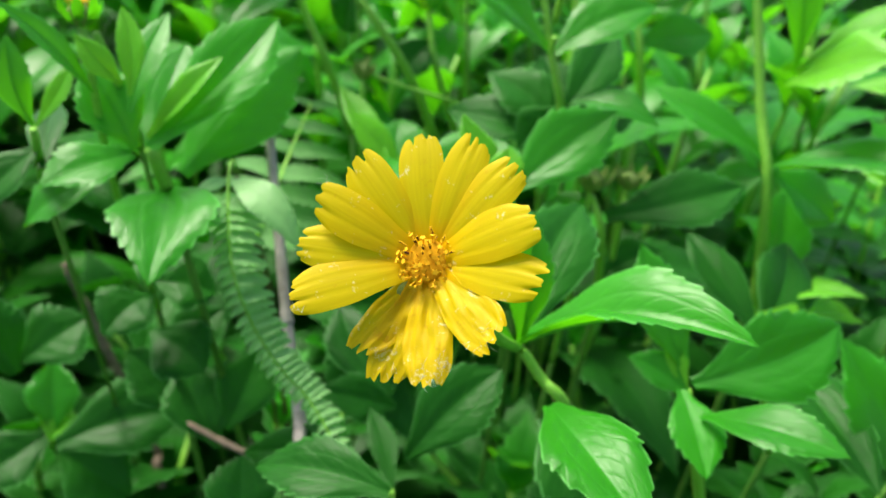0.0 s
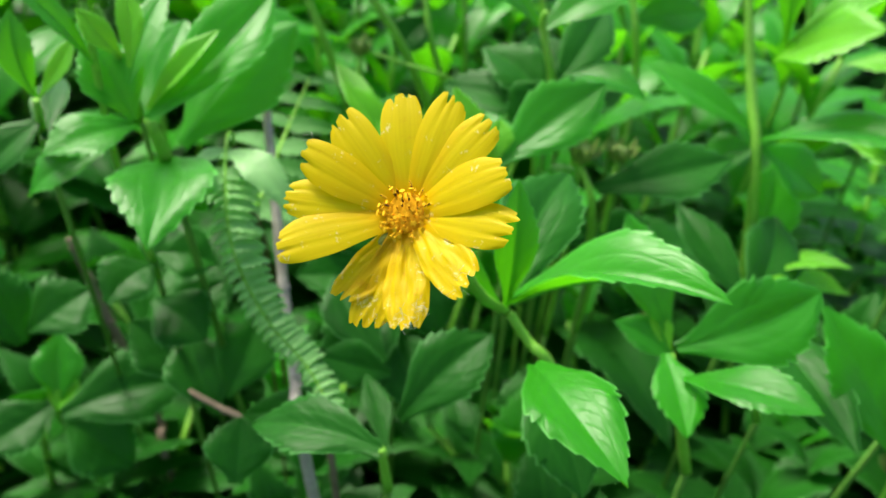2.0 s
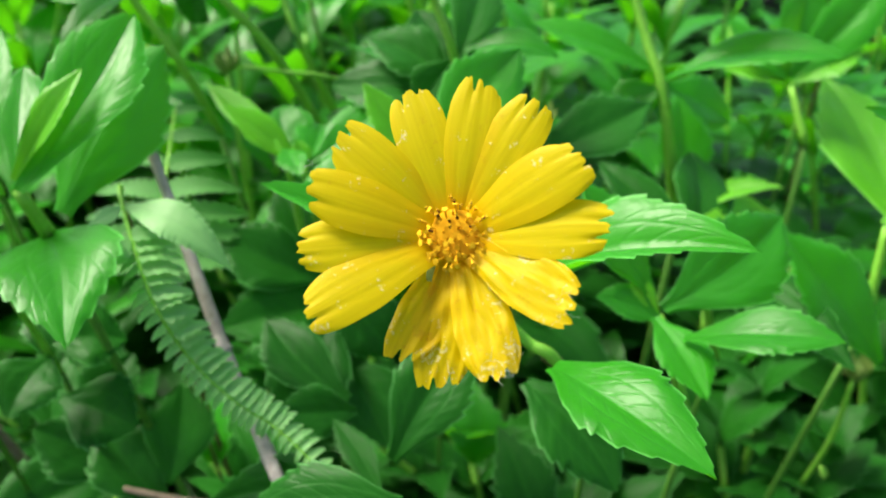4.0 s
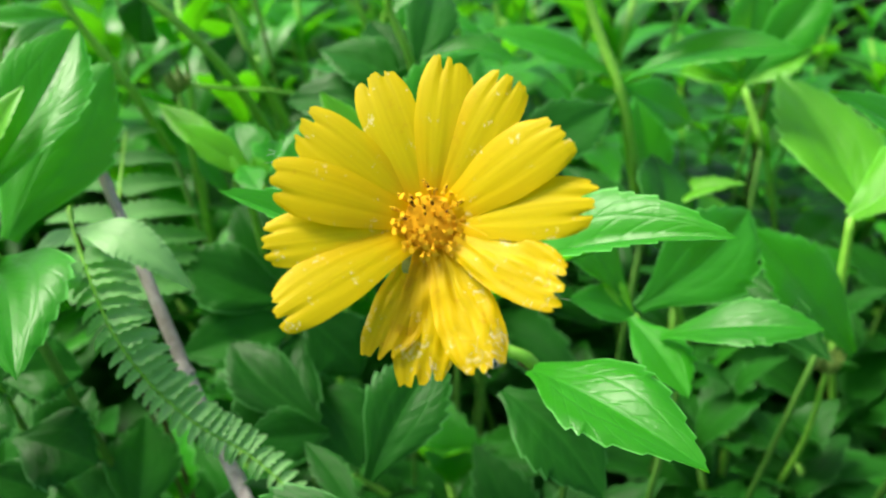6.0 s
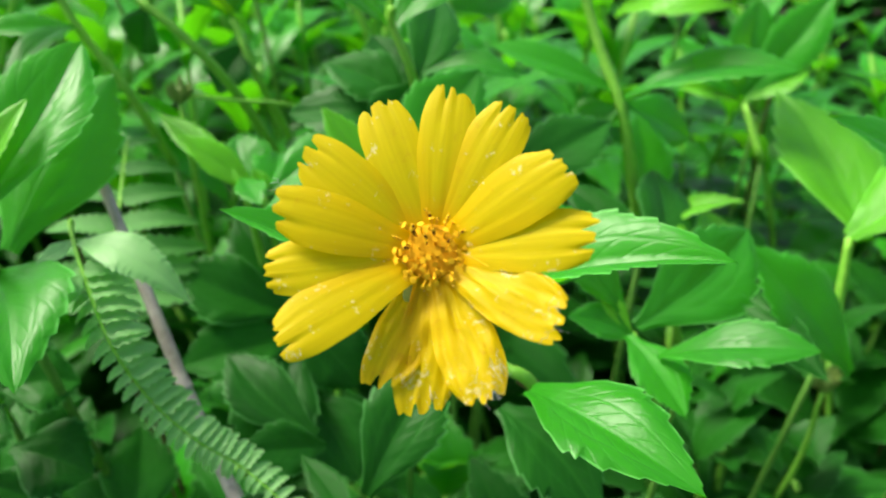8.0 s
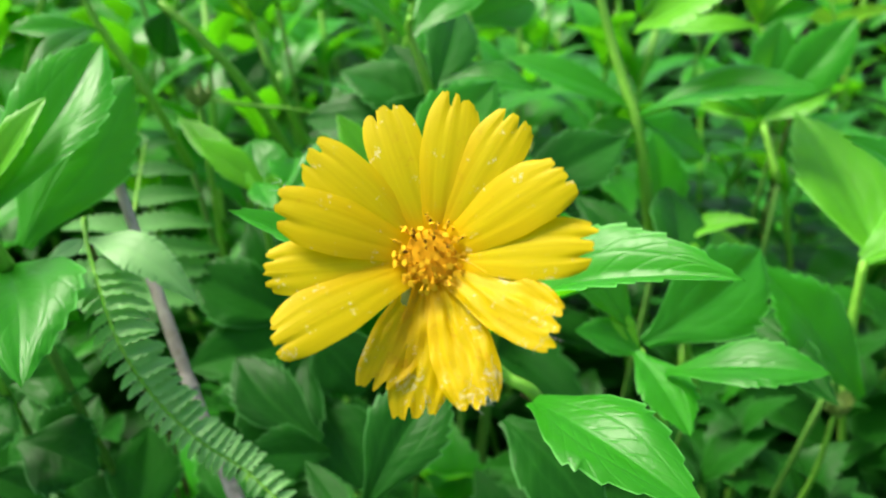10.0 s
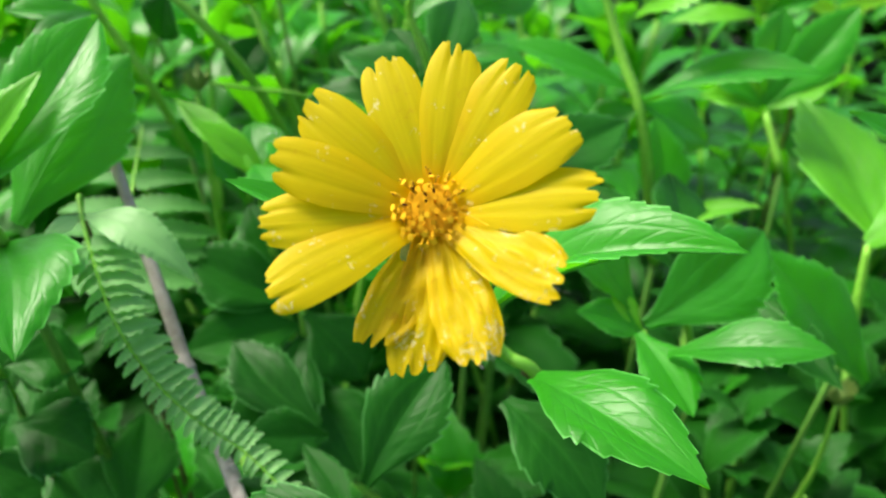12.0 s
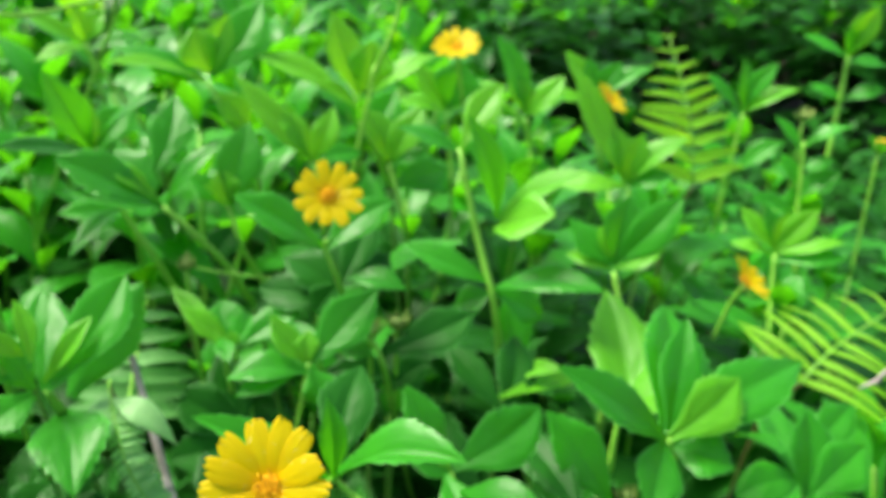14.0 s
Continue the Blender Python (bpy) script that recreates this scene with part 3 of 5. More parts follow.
fuzz(bloom, [(0.0039, 0.0634, 0.3018), (0.0038, 0.0630, 0.3015), (0.0031, 0.0623, 0.3008), (0.0023, 0.0630, 0.3010)], 14, 4)
fuzz(bloom, [(0.0069, 0.0615, 0.3047), (0.0059, 0.0621, 0.3044), (0.0075, 0.0622, 0.3060)], 8, 5)
fuzz(bloom, [(-0.0083, 0.0675, 0.3035), (0.0000, 0.0653, 0.2992), (-0.0070, 0.0745, 0.3122)], 6, 6)

# ---- leafy shoots round the flower ----
hero = sprig("leafy green stem below the yellow flower, with toothed leaves", 0.0011, (0.0180, 0.1088, 0.2750), (0.0215, 0.1078, 0.2706), (0.0251, 0.1062, 0.2675), (0.0356, 0.1171, 0.2448))
leaf(hero, (0.0170, 0.1085, 0.2761), (0.0426, 0.0894, 0.2898), 0.0165, .12, .10, .3, .66)
leaf(hero, (0.0179, 0.1095, 0.2762), (0.0288, 0.1347, 0.2886), 0.0140, .8, .06, .15)
leaf(hero, (0.0172, 0.1079, 0.2771), (0.0171, 0.1108, 0.2961), 0.0067, .7, .06, .5)
leaf(hero, (0.0162, 0.1085, 0.2760), (-0.0108, 0.1045, 0.3006), 0.0118, .3, .08, .2, .4)
leaf(hero, (0.0206, 0.0970, 0.2741), (0.0292, 0.0739, 0.2738), 0.0126, .45, .10, .35, .32, .52)
leaf(hero, (0.0024, 0.1176, 0.2469), (0.0179, 0.1260, 0.2605), 0.0132, .6, .05, .1)
leaf(hero, (0.0241, 0.1167, 0.2574), (0.0321, 0.1001, 0.2474), 0.0145, .7, .05, .1)
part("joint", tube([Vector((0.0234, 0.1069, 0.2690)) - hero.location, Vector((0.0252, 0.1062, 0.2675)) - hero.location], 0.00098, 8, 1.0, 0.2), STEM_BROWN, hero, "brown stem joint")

side = sprig("leafy green stem with lance-shaped toothed leaves in the bed", 0.0012, (0.0478, 0.1195, 0.2629), (0.0507, 0.1183, 0.2535), (0.0567, 0.1217, 0.2357))
leaf(side, (0.0479, 0.1118, 0.2631), (0.0624, 0.0955, 0.2696), 0.0090, .4, .10, .35)
leaf(side, (0.0486, 0.1198, 0.2638), (0.0756, 0.1287, 0.2720), 0.0160, .7, .05, .25)
leaf(side, (0.0473, 0.1216, 0.2659), (0.0389, 0.1312, 0.2836), 0.0106, .6, .04, .2)
leaf(side, (0.0463, 0.1181, 0.2637), (0.0473, 0.1032, 0.2579), 0.0093, .6, .05, .3)
leaf(side, (0.0478, 0.1195, 0.2629), (0.0449, 0.1250, 0.2702), 0.0041, .5, .05, .6)
leaf(side, (0.0481, 0.1189, 0.2622), (0.0374, 0.1212, 0.2676), 0.0070, .5, .05, .3)

mid_a = sprig("short green shoot with a rosette of toothed leaves", 0.001, (0.0162, 0.1428, 0.2860), (0.0190, 0.1458, 0.2760), (0.0219, 0.1561, 0.2557))
leaf(mid_a, (0.0160, 0.1417, 0.2842), (-0.0043, 0.1427, 0.2848), 0.0098, .35, .10, .3)
leaf(mid_a, (0.0153, 0.1431, 0.2864), (0.0082, 0.1500, 0.2981), 0.0075, .4, .03, .6)
leaf(mid_a, (0.0174, 0.1429, 0.2863), (0.0368, 0.1533, 0.2999), 0.0137, .7, .05, .25)
leaf(mid_a, (0.0163, 0.1431, 0.2866), (0.0172, 0.1470, 0.2935), 0.0063, .6, .05, .8)
leaf(mid_a, (0.0169, 0.1423, 0.2853), (0.0193, 0.1366, 0.2766), 0.0098, .8, .05, .25)
leaf(mid_a, (0.0154, 0.1422, 0.2848), (-0.0027, 0.1404, 0.2810), 0.0068, .4, .05, .2)
leaf(mid_a, (0.0167, 0.1431, 0.2866), (0.0144, 0.1555, 0.2919), 0.0077, .7, .02, .2)

mid_b = sprig("short green shoot with narrow leaves in the bed", 0.001, (-0.0017, 0.1707, 0.2771), (-0.0003, 0.1742, 0.2633), (0.0017, 0.1832, 0.2405))
leaf(mid_b, (-0.0024, 0.1709, 0.2776), (-0.0153, 0.1768, 0.2898), 0.0081, .4, .05, .6)
leaf(mid_b, (-0.0012, 0.1709, 0.2774), (0.0206, 0.1809, 0.2877), 0.0106, .4, .06, .3)
leaf(mid_b, (-0.0021, 0.1757, 0.2758), (-0.0040, 0.1883, 0.2850), 0.0126, .9, .05, .2)
leaf(mid_b, (-0.0016, 0.1713, 0.2782), (0.0034, 0.1842, 0.2813), 0.0100, .8, .05, .2)
leaf(mid_b, (-0.0012, 0.1690, 0.2742), (0.0070, 0.1591, 0.2677), 0.0101, .6, .05, .1)
leaf(mid_b, (-0.0018, 0.1708, 0.2774), (-0.0022, 0.1734, 0.2821), 0.0042, .6, .05, .9)

flower_b_plant = sprig("green stem with two arching leaves under a small yellow flower", 0.001, (0.0257, 0.1672, 0.3097), (0.0255, 0.1680, 0.3065), (0.0286, 0.1674, 0.2964), (0.0335, 0.1794, 0.2768))
leaf(flower_b_plant, (0.0251, 0.1700, 0.3061), (0.0020, 0.1698, 0.3240), 0.0140, .4, .08, .3)
leaf(flower_b_plant, (0.0262, 0.1698, 0.3057), (0.0470, 0.1779, 0.3156), 0.0125, .45, .06, .3)
leaf(flower_b_plant, (0.0306, 0.1675, 0.2970), (0.0464, 0.1584, 0.2958), 0.0089, .4, .12, .4)
leaf(flower_b_plant, (0.0297, 0.1697, 0.2943), (0.0430, 0.1941, 0.3075), 0.0113, .8, .04, .15)
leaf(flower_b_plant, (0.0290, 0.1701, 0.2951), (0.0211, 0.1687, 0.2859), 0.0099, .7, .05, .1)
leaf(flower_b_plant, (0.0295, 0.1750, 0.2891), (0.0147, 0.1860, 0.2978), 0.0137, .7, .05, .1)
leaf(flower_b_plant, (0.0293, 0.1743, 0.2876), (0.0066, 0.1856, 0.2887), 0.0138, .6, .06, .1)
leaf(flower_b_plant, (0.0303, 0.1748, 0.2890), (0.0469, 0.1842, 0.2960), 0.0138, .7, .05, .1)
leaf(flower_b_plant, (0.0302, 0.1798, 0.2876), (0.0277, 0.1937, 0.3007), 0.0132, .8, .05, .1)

budded = sprig("dark green stem carrying two spent flower heads", 0.001, (0.0367, 0.1630, 0.2794), (0.0392, 0.1584, 0.2723), (0.0439, 0.1724, 0.2488))
leaf(budded, (0.0397, 0.1604, 0.2758), (0.0681, 0.1634, 0.2836), 0.0141, .5, .06, .1)
leaf(budded, (0.0364, 0.1606, 0.2752), (0.0278, 0.1678, 0.2752), 0.0084, .6, .05, .2)
leaf(budded, (0.0425, 0.1671, 0.2587), (0.0558, 0.1703, 0.2647), 0.0106, .7, .05, .1)

tall = sprig("tall pale green stem with paired toothed leaves", 0.0015, (0.0723, 0.1971, 0.3241), (0.0762, 0.1848, 0.2945), (0.0783, 0.1774, 0.2808), (0.0808, 0.1744, 0.2584), (0.0824, 0.1741, 0.2454))
leaf(tall, (0.0727, 0.1966, 0.3228), (0.0541, 0.2036, 0.3303), 0.0105, .3, .06, .5)
leaf(tall, (0.0732, 0.1969, 0.3241), (0.0898, 0.2059, 0.3418), 0.0117, .5, .05, .75)
leaf(tall, (0.0822, 0.1867, 0.3037), (0.0727, 0.1897, 0.3365), 0.0110, .8, .04, .3)
leaf(tall, (0.0826, 0.1862, 0.3029), (0.1054, 0.1703, 0.3223), 0.0127, .35, .06, .6)
leaf(tall, (0.0808, 0.1856, 0.2998), (0.0927, 0.1651, 0.3116), 0.0171, .7, .05, .9)
leaf(tall, (0.0778, 0.1796, 0.2848), (0.0526, 0.1919, 0.2960), 0.0112, .45, .06, .3)
leaf(tall, (0.0783, 0.1785, 0.2829), (0.1039, 0.1525, 0.2911), 0.0126, .45, .10, .3)
leaf(tall, (0.0816, 0.1740, 0.2543), (0.0882, 0.1879, 0.2759), 0.0140, .9, .04, .2)
leaf(tall, (0.0814, 0.1719, 0.2491), (0.0952, 0.1545, 0.2642), 0.0095, .25, .14, .6)
leaf(tall, (0.0781, 0.1779, 0.2816), (0.0667, 0.1830, 0.2755), 0.0109, .6, .06, .25)
leaf(tall, (0.0785, 0.1782, 0.2824), (0.0955, 0.1767, 0.2718), 0.0147, .6, .06, .25)

right = sprig("broad-leaved green shoot with a pale young leaf", 0.0014, (0.0967, 0.1008, 0.2772), (0.0986, 0.1007, 0.2665), (0.1028, 0.1032, 0.2511))
leaf(right, (0.0962, 0.1011, 0.2771), (0.0688, 0.1071, 0.2983), 0.0129, .45, .08, .4)
leaf(right, (0.0967, 0.1035, 0.2770), (0.1135, 0.1360, 0.2941), 0.0202, .8, .05, .3)
leaf(right, (0.0970, 0.1018, 0.2786), (0.1121, 0.1228, 0.2972), 0.0126, .8, .04, .3)
leaf(right, (0.0962, 0.0995, 0.2787), (0.1175, 0.1050, 0.2887), 0.0142, .75, .06, .9)
leaf(right, (0.0976, 0.1004, 0.2774), (0.1435, 0.1141, 0.2839), 0.0164, .45, .08, .3)
leaf(right, (0.0967, 0.1020, 0.2769), (0.0845, 0.0859, 0.2700), 0.0131, .9, .05, .25)
leaf(right, (0.0996, 0.1029, 0.2732), (0.1109, 0.0932, 0.2714), 0.0134, .6, .08, .2)

right_b = sprig("upright green stem with a cupped bright leaf pair", 0.0012, (0.1011, 0.1319, 0.2640), (0.0994, 0.1303, 0.2550), (0.0978, 0.1288, 0.2457))
leaf(right_b, (0.0942, 0.1202, 0.2426), (0.0799, 0.1354, 0.2659), 0.0166, .8, .05, .2)
leaf(right_b, (0.1040, 0.1310, 0.2630), (0.1150, 0.1728, 0.2812), 0.0205, .0, .04, .8, .2, .42)
leaf(right_b, (0.1011, 0.1319, 0.2640), (0.1235, 0.1270, 0.2790), 0.0190, .1, .06, .8, .2, .5)

low_right = sprig("green shoot with narrow upright leaves at the bed's edge", 0.0011, (0.1464, 0.1078, 0.2472), (0.1516, 0.1087, 0.2312))
leaf(low_right, (0.1451, 0.1046, 0.2462), (0.1519, 0.1185, 0.2649), 0.0163, .85, .03, .25)
leaf(low_right, (0.1390, 0.1296, 0.2502), (0.1377, 0.1073, 0.2593), 0.0092, .4, .08, .3)
leaf(low_right, (0.1457, 0.1042, 0.2464), (0.1550, 0.1421, 0.2535), 0.0129, .6, .05, .2)
leaf(low_right, (0.1472, 0.1043, 0.2479), (0.1664, 0.1093, 0.2556), 0.0144, .6, .05, .2)
leaf(low_right, (0.1457, 0.1074, 0.2496), (0.1247, 0.1078, 0.2481), 0.0121, .5, .08, .2)
leaf(low_right, (0.1545, 0.1166, 0.2506), (0.1762, 0.1257, 0.2573), 0.0113, .5, .05, .4)

left = sprig("leafy green shoot with broad glossy leaves beside a fern", 0.0014, (-0.0435, 0.1367, 0.2920), (-0.0421, 0.1405, 0.2829))
leaf(left, (-0.0402, 0.1425, 0.2858), (-0.0222, 0.1622, 0.3051), 0.0172, .9, .05, .2, -.22, .52)
leaf(left, (-0.0435, 0.1367, 0.2920), (-0.0248, 0.1525, 0.3120), 0.0140, .6, .06, .35, .36, .62)
leaf(left, (-0.0440, 0.1379, 0.2934), (-0.0323, 0.1427, 0.3068), 0.0065, .35, .06, .85, .5)
leaf(left, (-0.0472, 0.1403, 0.2905), (-0.0562, 0.1451, 0.3041), 0.0113, .6, .05, .4)
leaf(left, (-0.0425, 0.1407, 0.2831), (-0.0368, 0.1116, 0.2800), 0.0175, .5, .10, .25, .3)
leaf(left, (-0.0425, 0.1407, 0.2831), (-0.0321, 0.1283, 0.2795), 0.0097, .6, .06, .25)
leaf(left, (-0.0468, 0.1379, 0.2904), (-0.0579, 0.1271, 0.2877), 0.0111, .5, .08, .2)
leaf(left, (-0.0455, 0.1431, 0.2885), (-0.0454, 0.1676, 0.3028), 0.0126, .7, .03, .3)
leaf(left, (-0.0500, 0.1528, 0.2580), (-0.0380, 0.1537, 0.2557), 0.0127, .6, .08, .1)
leaf(left, (-0.0501, 0.1515, 0.2563), (-0.0564, 0.1405, 0.2524), 0.0134, .6, .08, .1)
leaf(left, (-0.0509, 0.1512, 0.2475), (-0.0383, 0.1441, 0.2431), 0.0146, .6, .08, .1)
leaf(left, (-0.0512, 0.1546, 0.2523), (-0.0508, 0.1663, 0.2602), 0.0122, .7, .05, .1)

left_b = sprig("pale green shoot topped with an orange flower bud", 0.001, (-0.0509, 0.1379, 0.3100), (-0.0501, 0.1443, 0.2994), (-0.0507, 0.1532, 0.2863))
leaf(left_b, (-0.0495, 0.1311, 0.3024), (-0.0592, 0.1248, 0.3164), 0.0058, .35, .04, .2)
leaf(left_b, (-0.0457, 0.1328, 0.3036), (-0.0520, 0.1323, 0.3109), 0.0049, .6, .04, .7)
leaf(left_b, (-0.0445, 0.1327, 0.3019), (-0.0473, 0.1401, 0.3142), 0.0045, .6, .03, .6)
leaf(left_b, (-0.0455, 0.1347, 0.2985), (-0.0433, 0.1515, 0.3118), 0.0063, .6, .04, .3)
leaf(left_b, (-0.0552, 0.1446, 0.2825), (-0.0672, 0.1387, 0.2750), 0.0105, .4, .08, .25)
leaf(left_b, (-0.0484, 0.1377, 0.2877), (-0.0581, 0.1344, 0.2891), 0.0042, .4, .05, .3)

left_c = sprig("leafy green shoot with pointed leaves", 0.001, (-0.0613, 0.1350, 0.2944), (-0.0656, 0.1451, 0.2804))
leaf(left_c, (-0.0633, 0.1394, 0.2934), (-0.0669, 0.1418, 0.3080), 0.0065, .6, .03, .3)
leaf(left_c, (-0.0630, 0.1396, 0.2934), (-0.0578, 0.1447, 0.3035), 0.0043, .5, .03, .7)
leaf(left_c, (-0.0625, 0.1387, 0.2902), (-0.0718, 0.1302, 0.2808), 0.0087, .5, .06, .15)
leaf(left_c, (-0.0620, 0.1376, 0.2867), (-0.0682, 0.1595, 0.2919), 0.0069, .7, .05, .15)

# leaves low at the left use the dark tone as painted shade
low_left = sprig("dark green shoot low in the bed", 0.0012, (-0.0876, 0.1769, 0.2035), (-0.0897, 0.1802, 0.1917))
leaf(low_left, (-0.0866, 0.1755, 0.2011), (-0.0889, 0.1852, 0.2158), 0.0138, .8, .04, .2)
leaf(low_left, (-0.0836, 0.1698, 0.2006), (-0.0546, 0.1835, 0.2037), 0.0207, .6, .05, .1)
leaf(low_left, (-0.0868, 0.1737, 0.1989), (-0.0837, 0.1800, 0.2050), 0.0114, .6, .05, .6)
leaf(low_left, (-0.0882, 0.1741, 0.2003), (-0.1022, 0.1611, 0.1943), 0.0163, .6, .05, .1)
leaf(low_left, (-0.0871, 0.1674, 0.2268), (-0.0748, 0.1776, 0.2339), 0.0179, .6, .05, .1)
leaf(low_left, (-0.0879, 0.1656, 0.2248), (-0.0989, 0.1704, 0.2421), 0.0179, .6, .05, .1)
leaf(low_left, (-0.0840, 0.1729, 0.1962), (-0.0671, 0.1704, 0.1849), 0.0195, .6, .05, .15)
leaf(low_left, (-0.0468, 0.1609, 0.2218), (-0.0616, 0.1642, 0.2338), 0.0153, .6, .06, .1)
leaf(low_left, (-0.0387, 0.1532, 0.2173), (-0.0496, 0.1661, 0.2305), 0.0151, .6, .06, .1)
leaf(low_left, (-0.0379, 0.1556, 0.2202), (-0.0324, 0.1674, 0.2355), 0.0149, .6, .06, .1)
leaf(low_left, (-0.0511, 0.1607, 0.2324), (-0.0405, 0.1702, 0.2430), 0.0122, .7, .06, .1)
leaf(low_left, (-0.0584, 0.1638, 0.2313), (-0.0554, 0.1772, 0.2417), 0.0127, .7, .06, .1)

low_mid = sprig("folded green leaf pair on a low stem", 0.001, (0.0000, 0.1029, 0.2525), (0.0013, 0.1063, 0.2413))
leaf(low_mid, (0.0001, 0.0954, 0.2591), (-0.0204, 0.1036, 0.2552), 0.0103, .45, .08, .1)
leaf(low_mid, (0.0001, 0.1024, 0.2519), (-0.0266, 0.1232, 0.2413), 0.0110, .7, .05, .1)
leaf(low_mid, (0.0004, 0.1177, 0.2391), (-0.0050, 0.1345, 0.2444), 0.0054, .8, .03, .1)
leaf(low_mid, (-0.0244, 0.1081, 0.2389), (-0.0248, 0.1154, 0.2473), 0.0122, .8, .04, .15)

left_mid = sprig("arching green stem with broad leaves", 0.0013, (-0.0179, 0.1990, 0.3122), (-0.0104, 0.1965, 0.3044), (-0.0017, 0.1998, 0.2909), (0.0059, 0.2076, 0.2722))
leaf(left_mid, (-0.0179, 0.1988, 0.3117), (-0.0438, 0.1941, 0.3305), 0.0175, .4, .06, .3)
leaf(left_mid, (-0.0189, 0.2021, 0.3218), (-0.0115, 0.2208, 0.3401), 0.0138, .9, .04, .25)
leaf(left_mid, (-0.0183, 0.1991, 0.3127), (-0.0325, 0.1979, 0.3266), 0.0088, .3, .04, .6)
leaf(left_mid, (-0.0168, 0.1990, 0.3121), (0.0020, 0.2029, 0.3295), 0.0071, .3, .14, .5)
leaf(left_mid, (-0.0185, 0.2008, 0.3178), (-0.0306, 0.2106, 0.3261), 0.0126, .7, .05, .25)
leaf(left_mid, (-0.0176, 0.1987, 0.3114), (-0.0407, 0.1867, 0.3219), 0.0104, .4, .08, .35)
leaf(left_mid, (-0.0161, 0.1985, 0.3105), (-0.0190, 0.2032, 0.3008), 0.0108, .6, .05, .15)

left_far = sprig("green stem with pointed leaves", 0.0012, (-0.0373, 0.2248, 0.3240), (-0.0324, 0.2202, 0.3069), (-0.0240, 0.2149, 0.2907), (-0.0178, 0.2227, 0.2700))
leaf(left_far, (-0.0382, 0.2246, 0.3235), (-0.0480, 0.2236, 0.3486), 0.0123, .6, .03, .3)
leaf(left_far, (-0.0373, 0.2248, 0.3240), (-0.0157, 0.2157, 0.3414), 0.0064, .3, .10, .5)
leaf(left_far, (-0.0354, 0.2249, 0.3233), (-0.0251, 0.2339, 0.3340), 0.0121, .9, .04, .25)
leaf(left_far, (-0.0376, 0.2248, 0.3240), (-0.0376, 0.2284, 0.3386), 0.0066, .6, .02, .8)
leaf(left_far, (-0.0387, 0.2243, 0.3228), (-0.0608, 0.2065, 0.3308), 0.0113, .3, .05, .1)
leaf(left_far, (-0.0318, 0.2196, 0.3051), (-0.0493, 0.2124, 0.3075), 0.0096, .4, .06, .2)
leaf(left_far, (-0.0318, 0.2196, 0.3051), (-0.0459, 0.1987, 0.2982), 0.0075, .3, .14, .2)

left_mid_b = sprig("slim green stem with small leaves", 0.0011, (0.0010, 0.2159, 0.3044), (0.0040, 0.2108, 0.2914), (0.0123, 0.2223, 0.2685))
leaf(left_mid_b, (-0.0002, 0.2162, 0.3050), (-0.0110, 0.2192, 0.3148), 0.0103, .4, .05, .5)
leaf(left_mid_b, (0.0014, 0.2162, 0.3053), (0.0101, 0.2284, 0.3286), 0.0161, .8, .04, .25)
leaf(left_mid_b, (0.0007, 0.2161, 0.3050), (-0.0008, 0.2197, 0.3158), 0.0103, .7, .04, .6)
leaf(left_mid_b, (0.0030, 0.2136, 0.2983), (-0.0051, 0.2098, 0.2888), 0.0114, .7, .05, .15)
leaf(left_mid_b, (0.0018, 0.2156, 0.3035), (-0.0060, 0.2086, 0.3141), 0.0075, .4, .05, .8)

far_a = sprig("sunlit green shoot with broad pale leaves", 0.0013, (-0.0014, 0.2754, 0.3315), (0.0037, 0.2731, 0.3211), (0.0130, 0.2826, 0.2999))
leaf(far_a, (-0.0022, 0.2756, 0.3322), (-0.0340, 0.2765, 0.3466), 0.0161, .35, .06, .3)
leaf(far_a, (-0.0001, 0.2760, 0.3345), (0.0214, 0.2895, 0.3599), 0.0191, .8, .04, .25)
leaf(far_a, (-0.0010, 0.2762, 0.3356), (-0.0049, 0.2790, 0.3521), 0.0179, .8, .04, .9)
leaf(far_a, (-0.0018, 0.2754, 0.3316), (-0.0352, 0.2555, 0.3444), 0.0104, .3, .08, .6)
leaf(far_a, (0.0005, 0.2760, 0.3345), (0.0082, 0.2795, 0.3563), 0.0112, .7, .04, 0.60)
leaf(far_a, (0.0003, 0.2748, 0.3284), (0.0113, 0.2712, 0.3146), 0.0134, .6, .05, 0.60)

far_b = sprig("sunlit green shoot with long arching leaves", 0.0013, (0.0541, 0.2672, 0.3163), (0.0581, 0.2637, 0.3063), (0.0649, 0.2674, 0.2887))
leaf(far_b, (0.0523, 0.2688, 0.3211), (0.0140, 0.2771, 0.3421), 0.0148, .35, .06, 0.70)
leaf(far_b, (0.0569, 0.2689, 0.3253), (0.0844, 0.2661, 0.3409), 0.0116, .3, .10, .6)
leaf(far_b, (0.0537, 0.2695, 0.3253), (0.0459, 0.2764, 0.3567), 0.0143, .7, .04, 0.60)
leaf(far_b, (0.0550, 0.2699, 0.3278), (0.0608, 0.2724, 0.3460), 0.0184, .8, .04, 1)
leaf(far_b, (0.0544, 0.2680, 0.3194), (0.0357, 0.2534, 0.3343), 0.0130, .5, .05, .7)
leaf(far_b, (0.0571, 0.2658, 0.3131), (0.0699, 0.2769, 0.3256), 0.0136, .7, .05, .3)

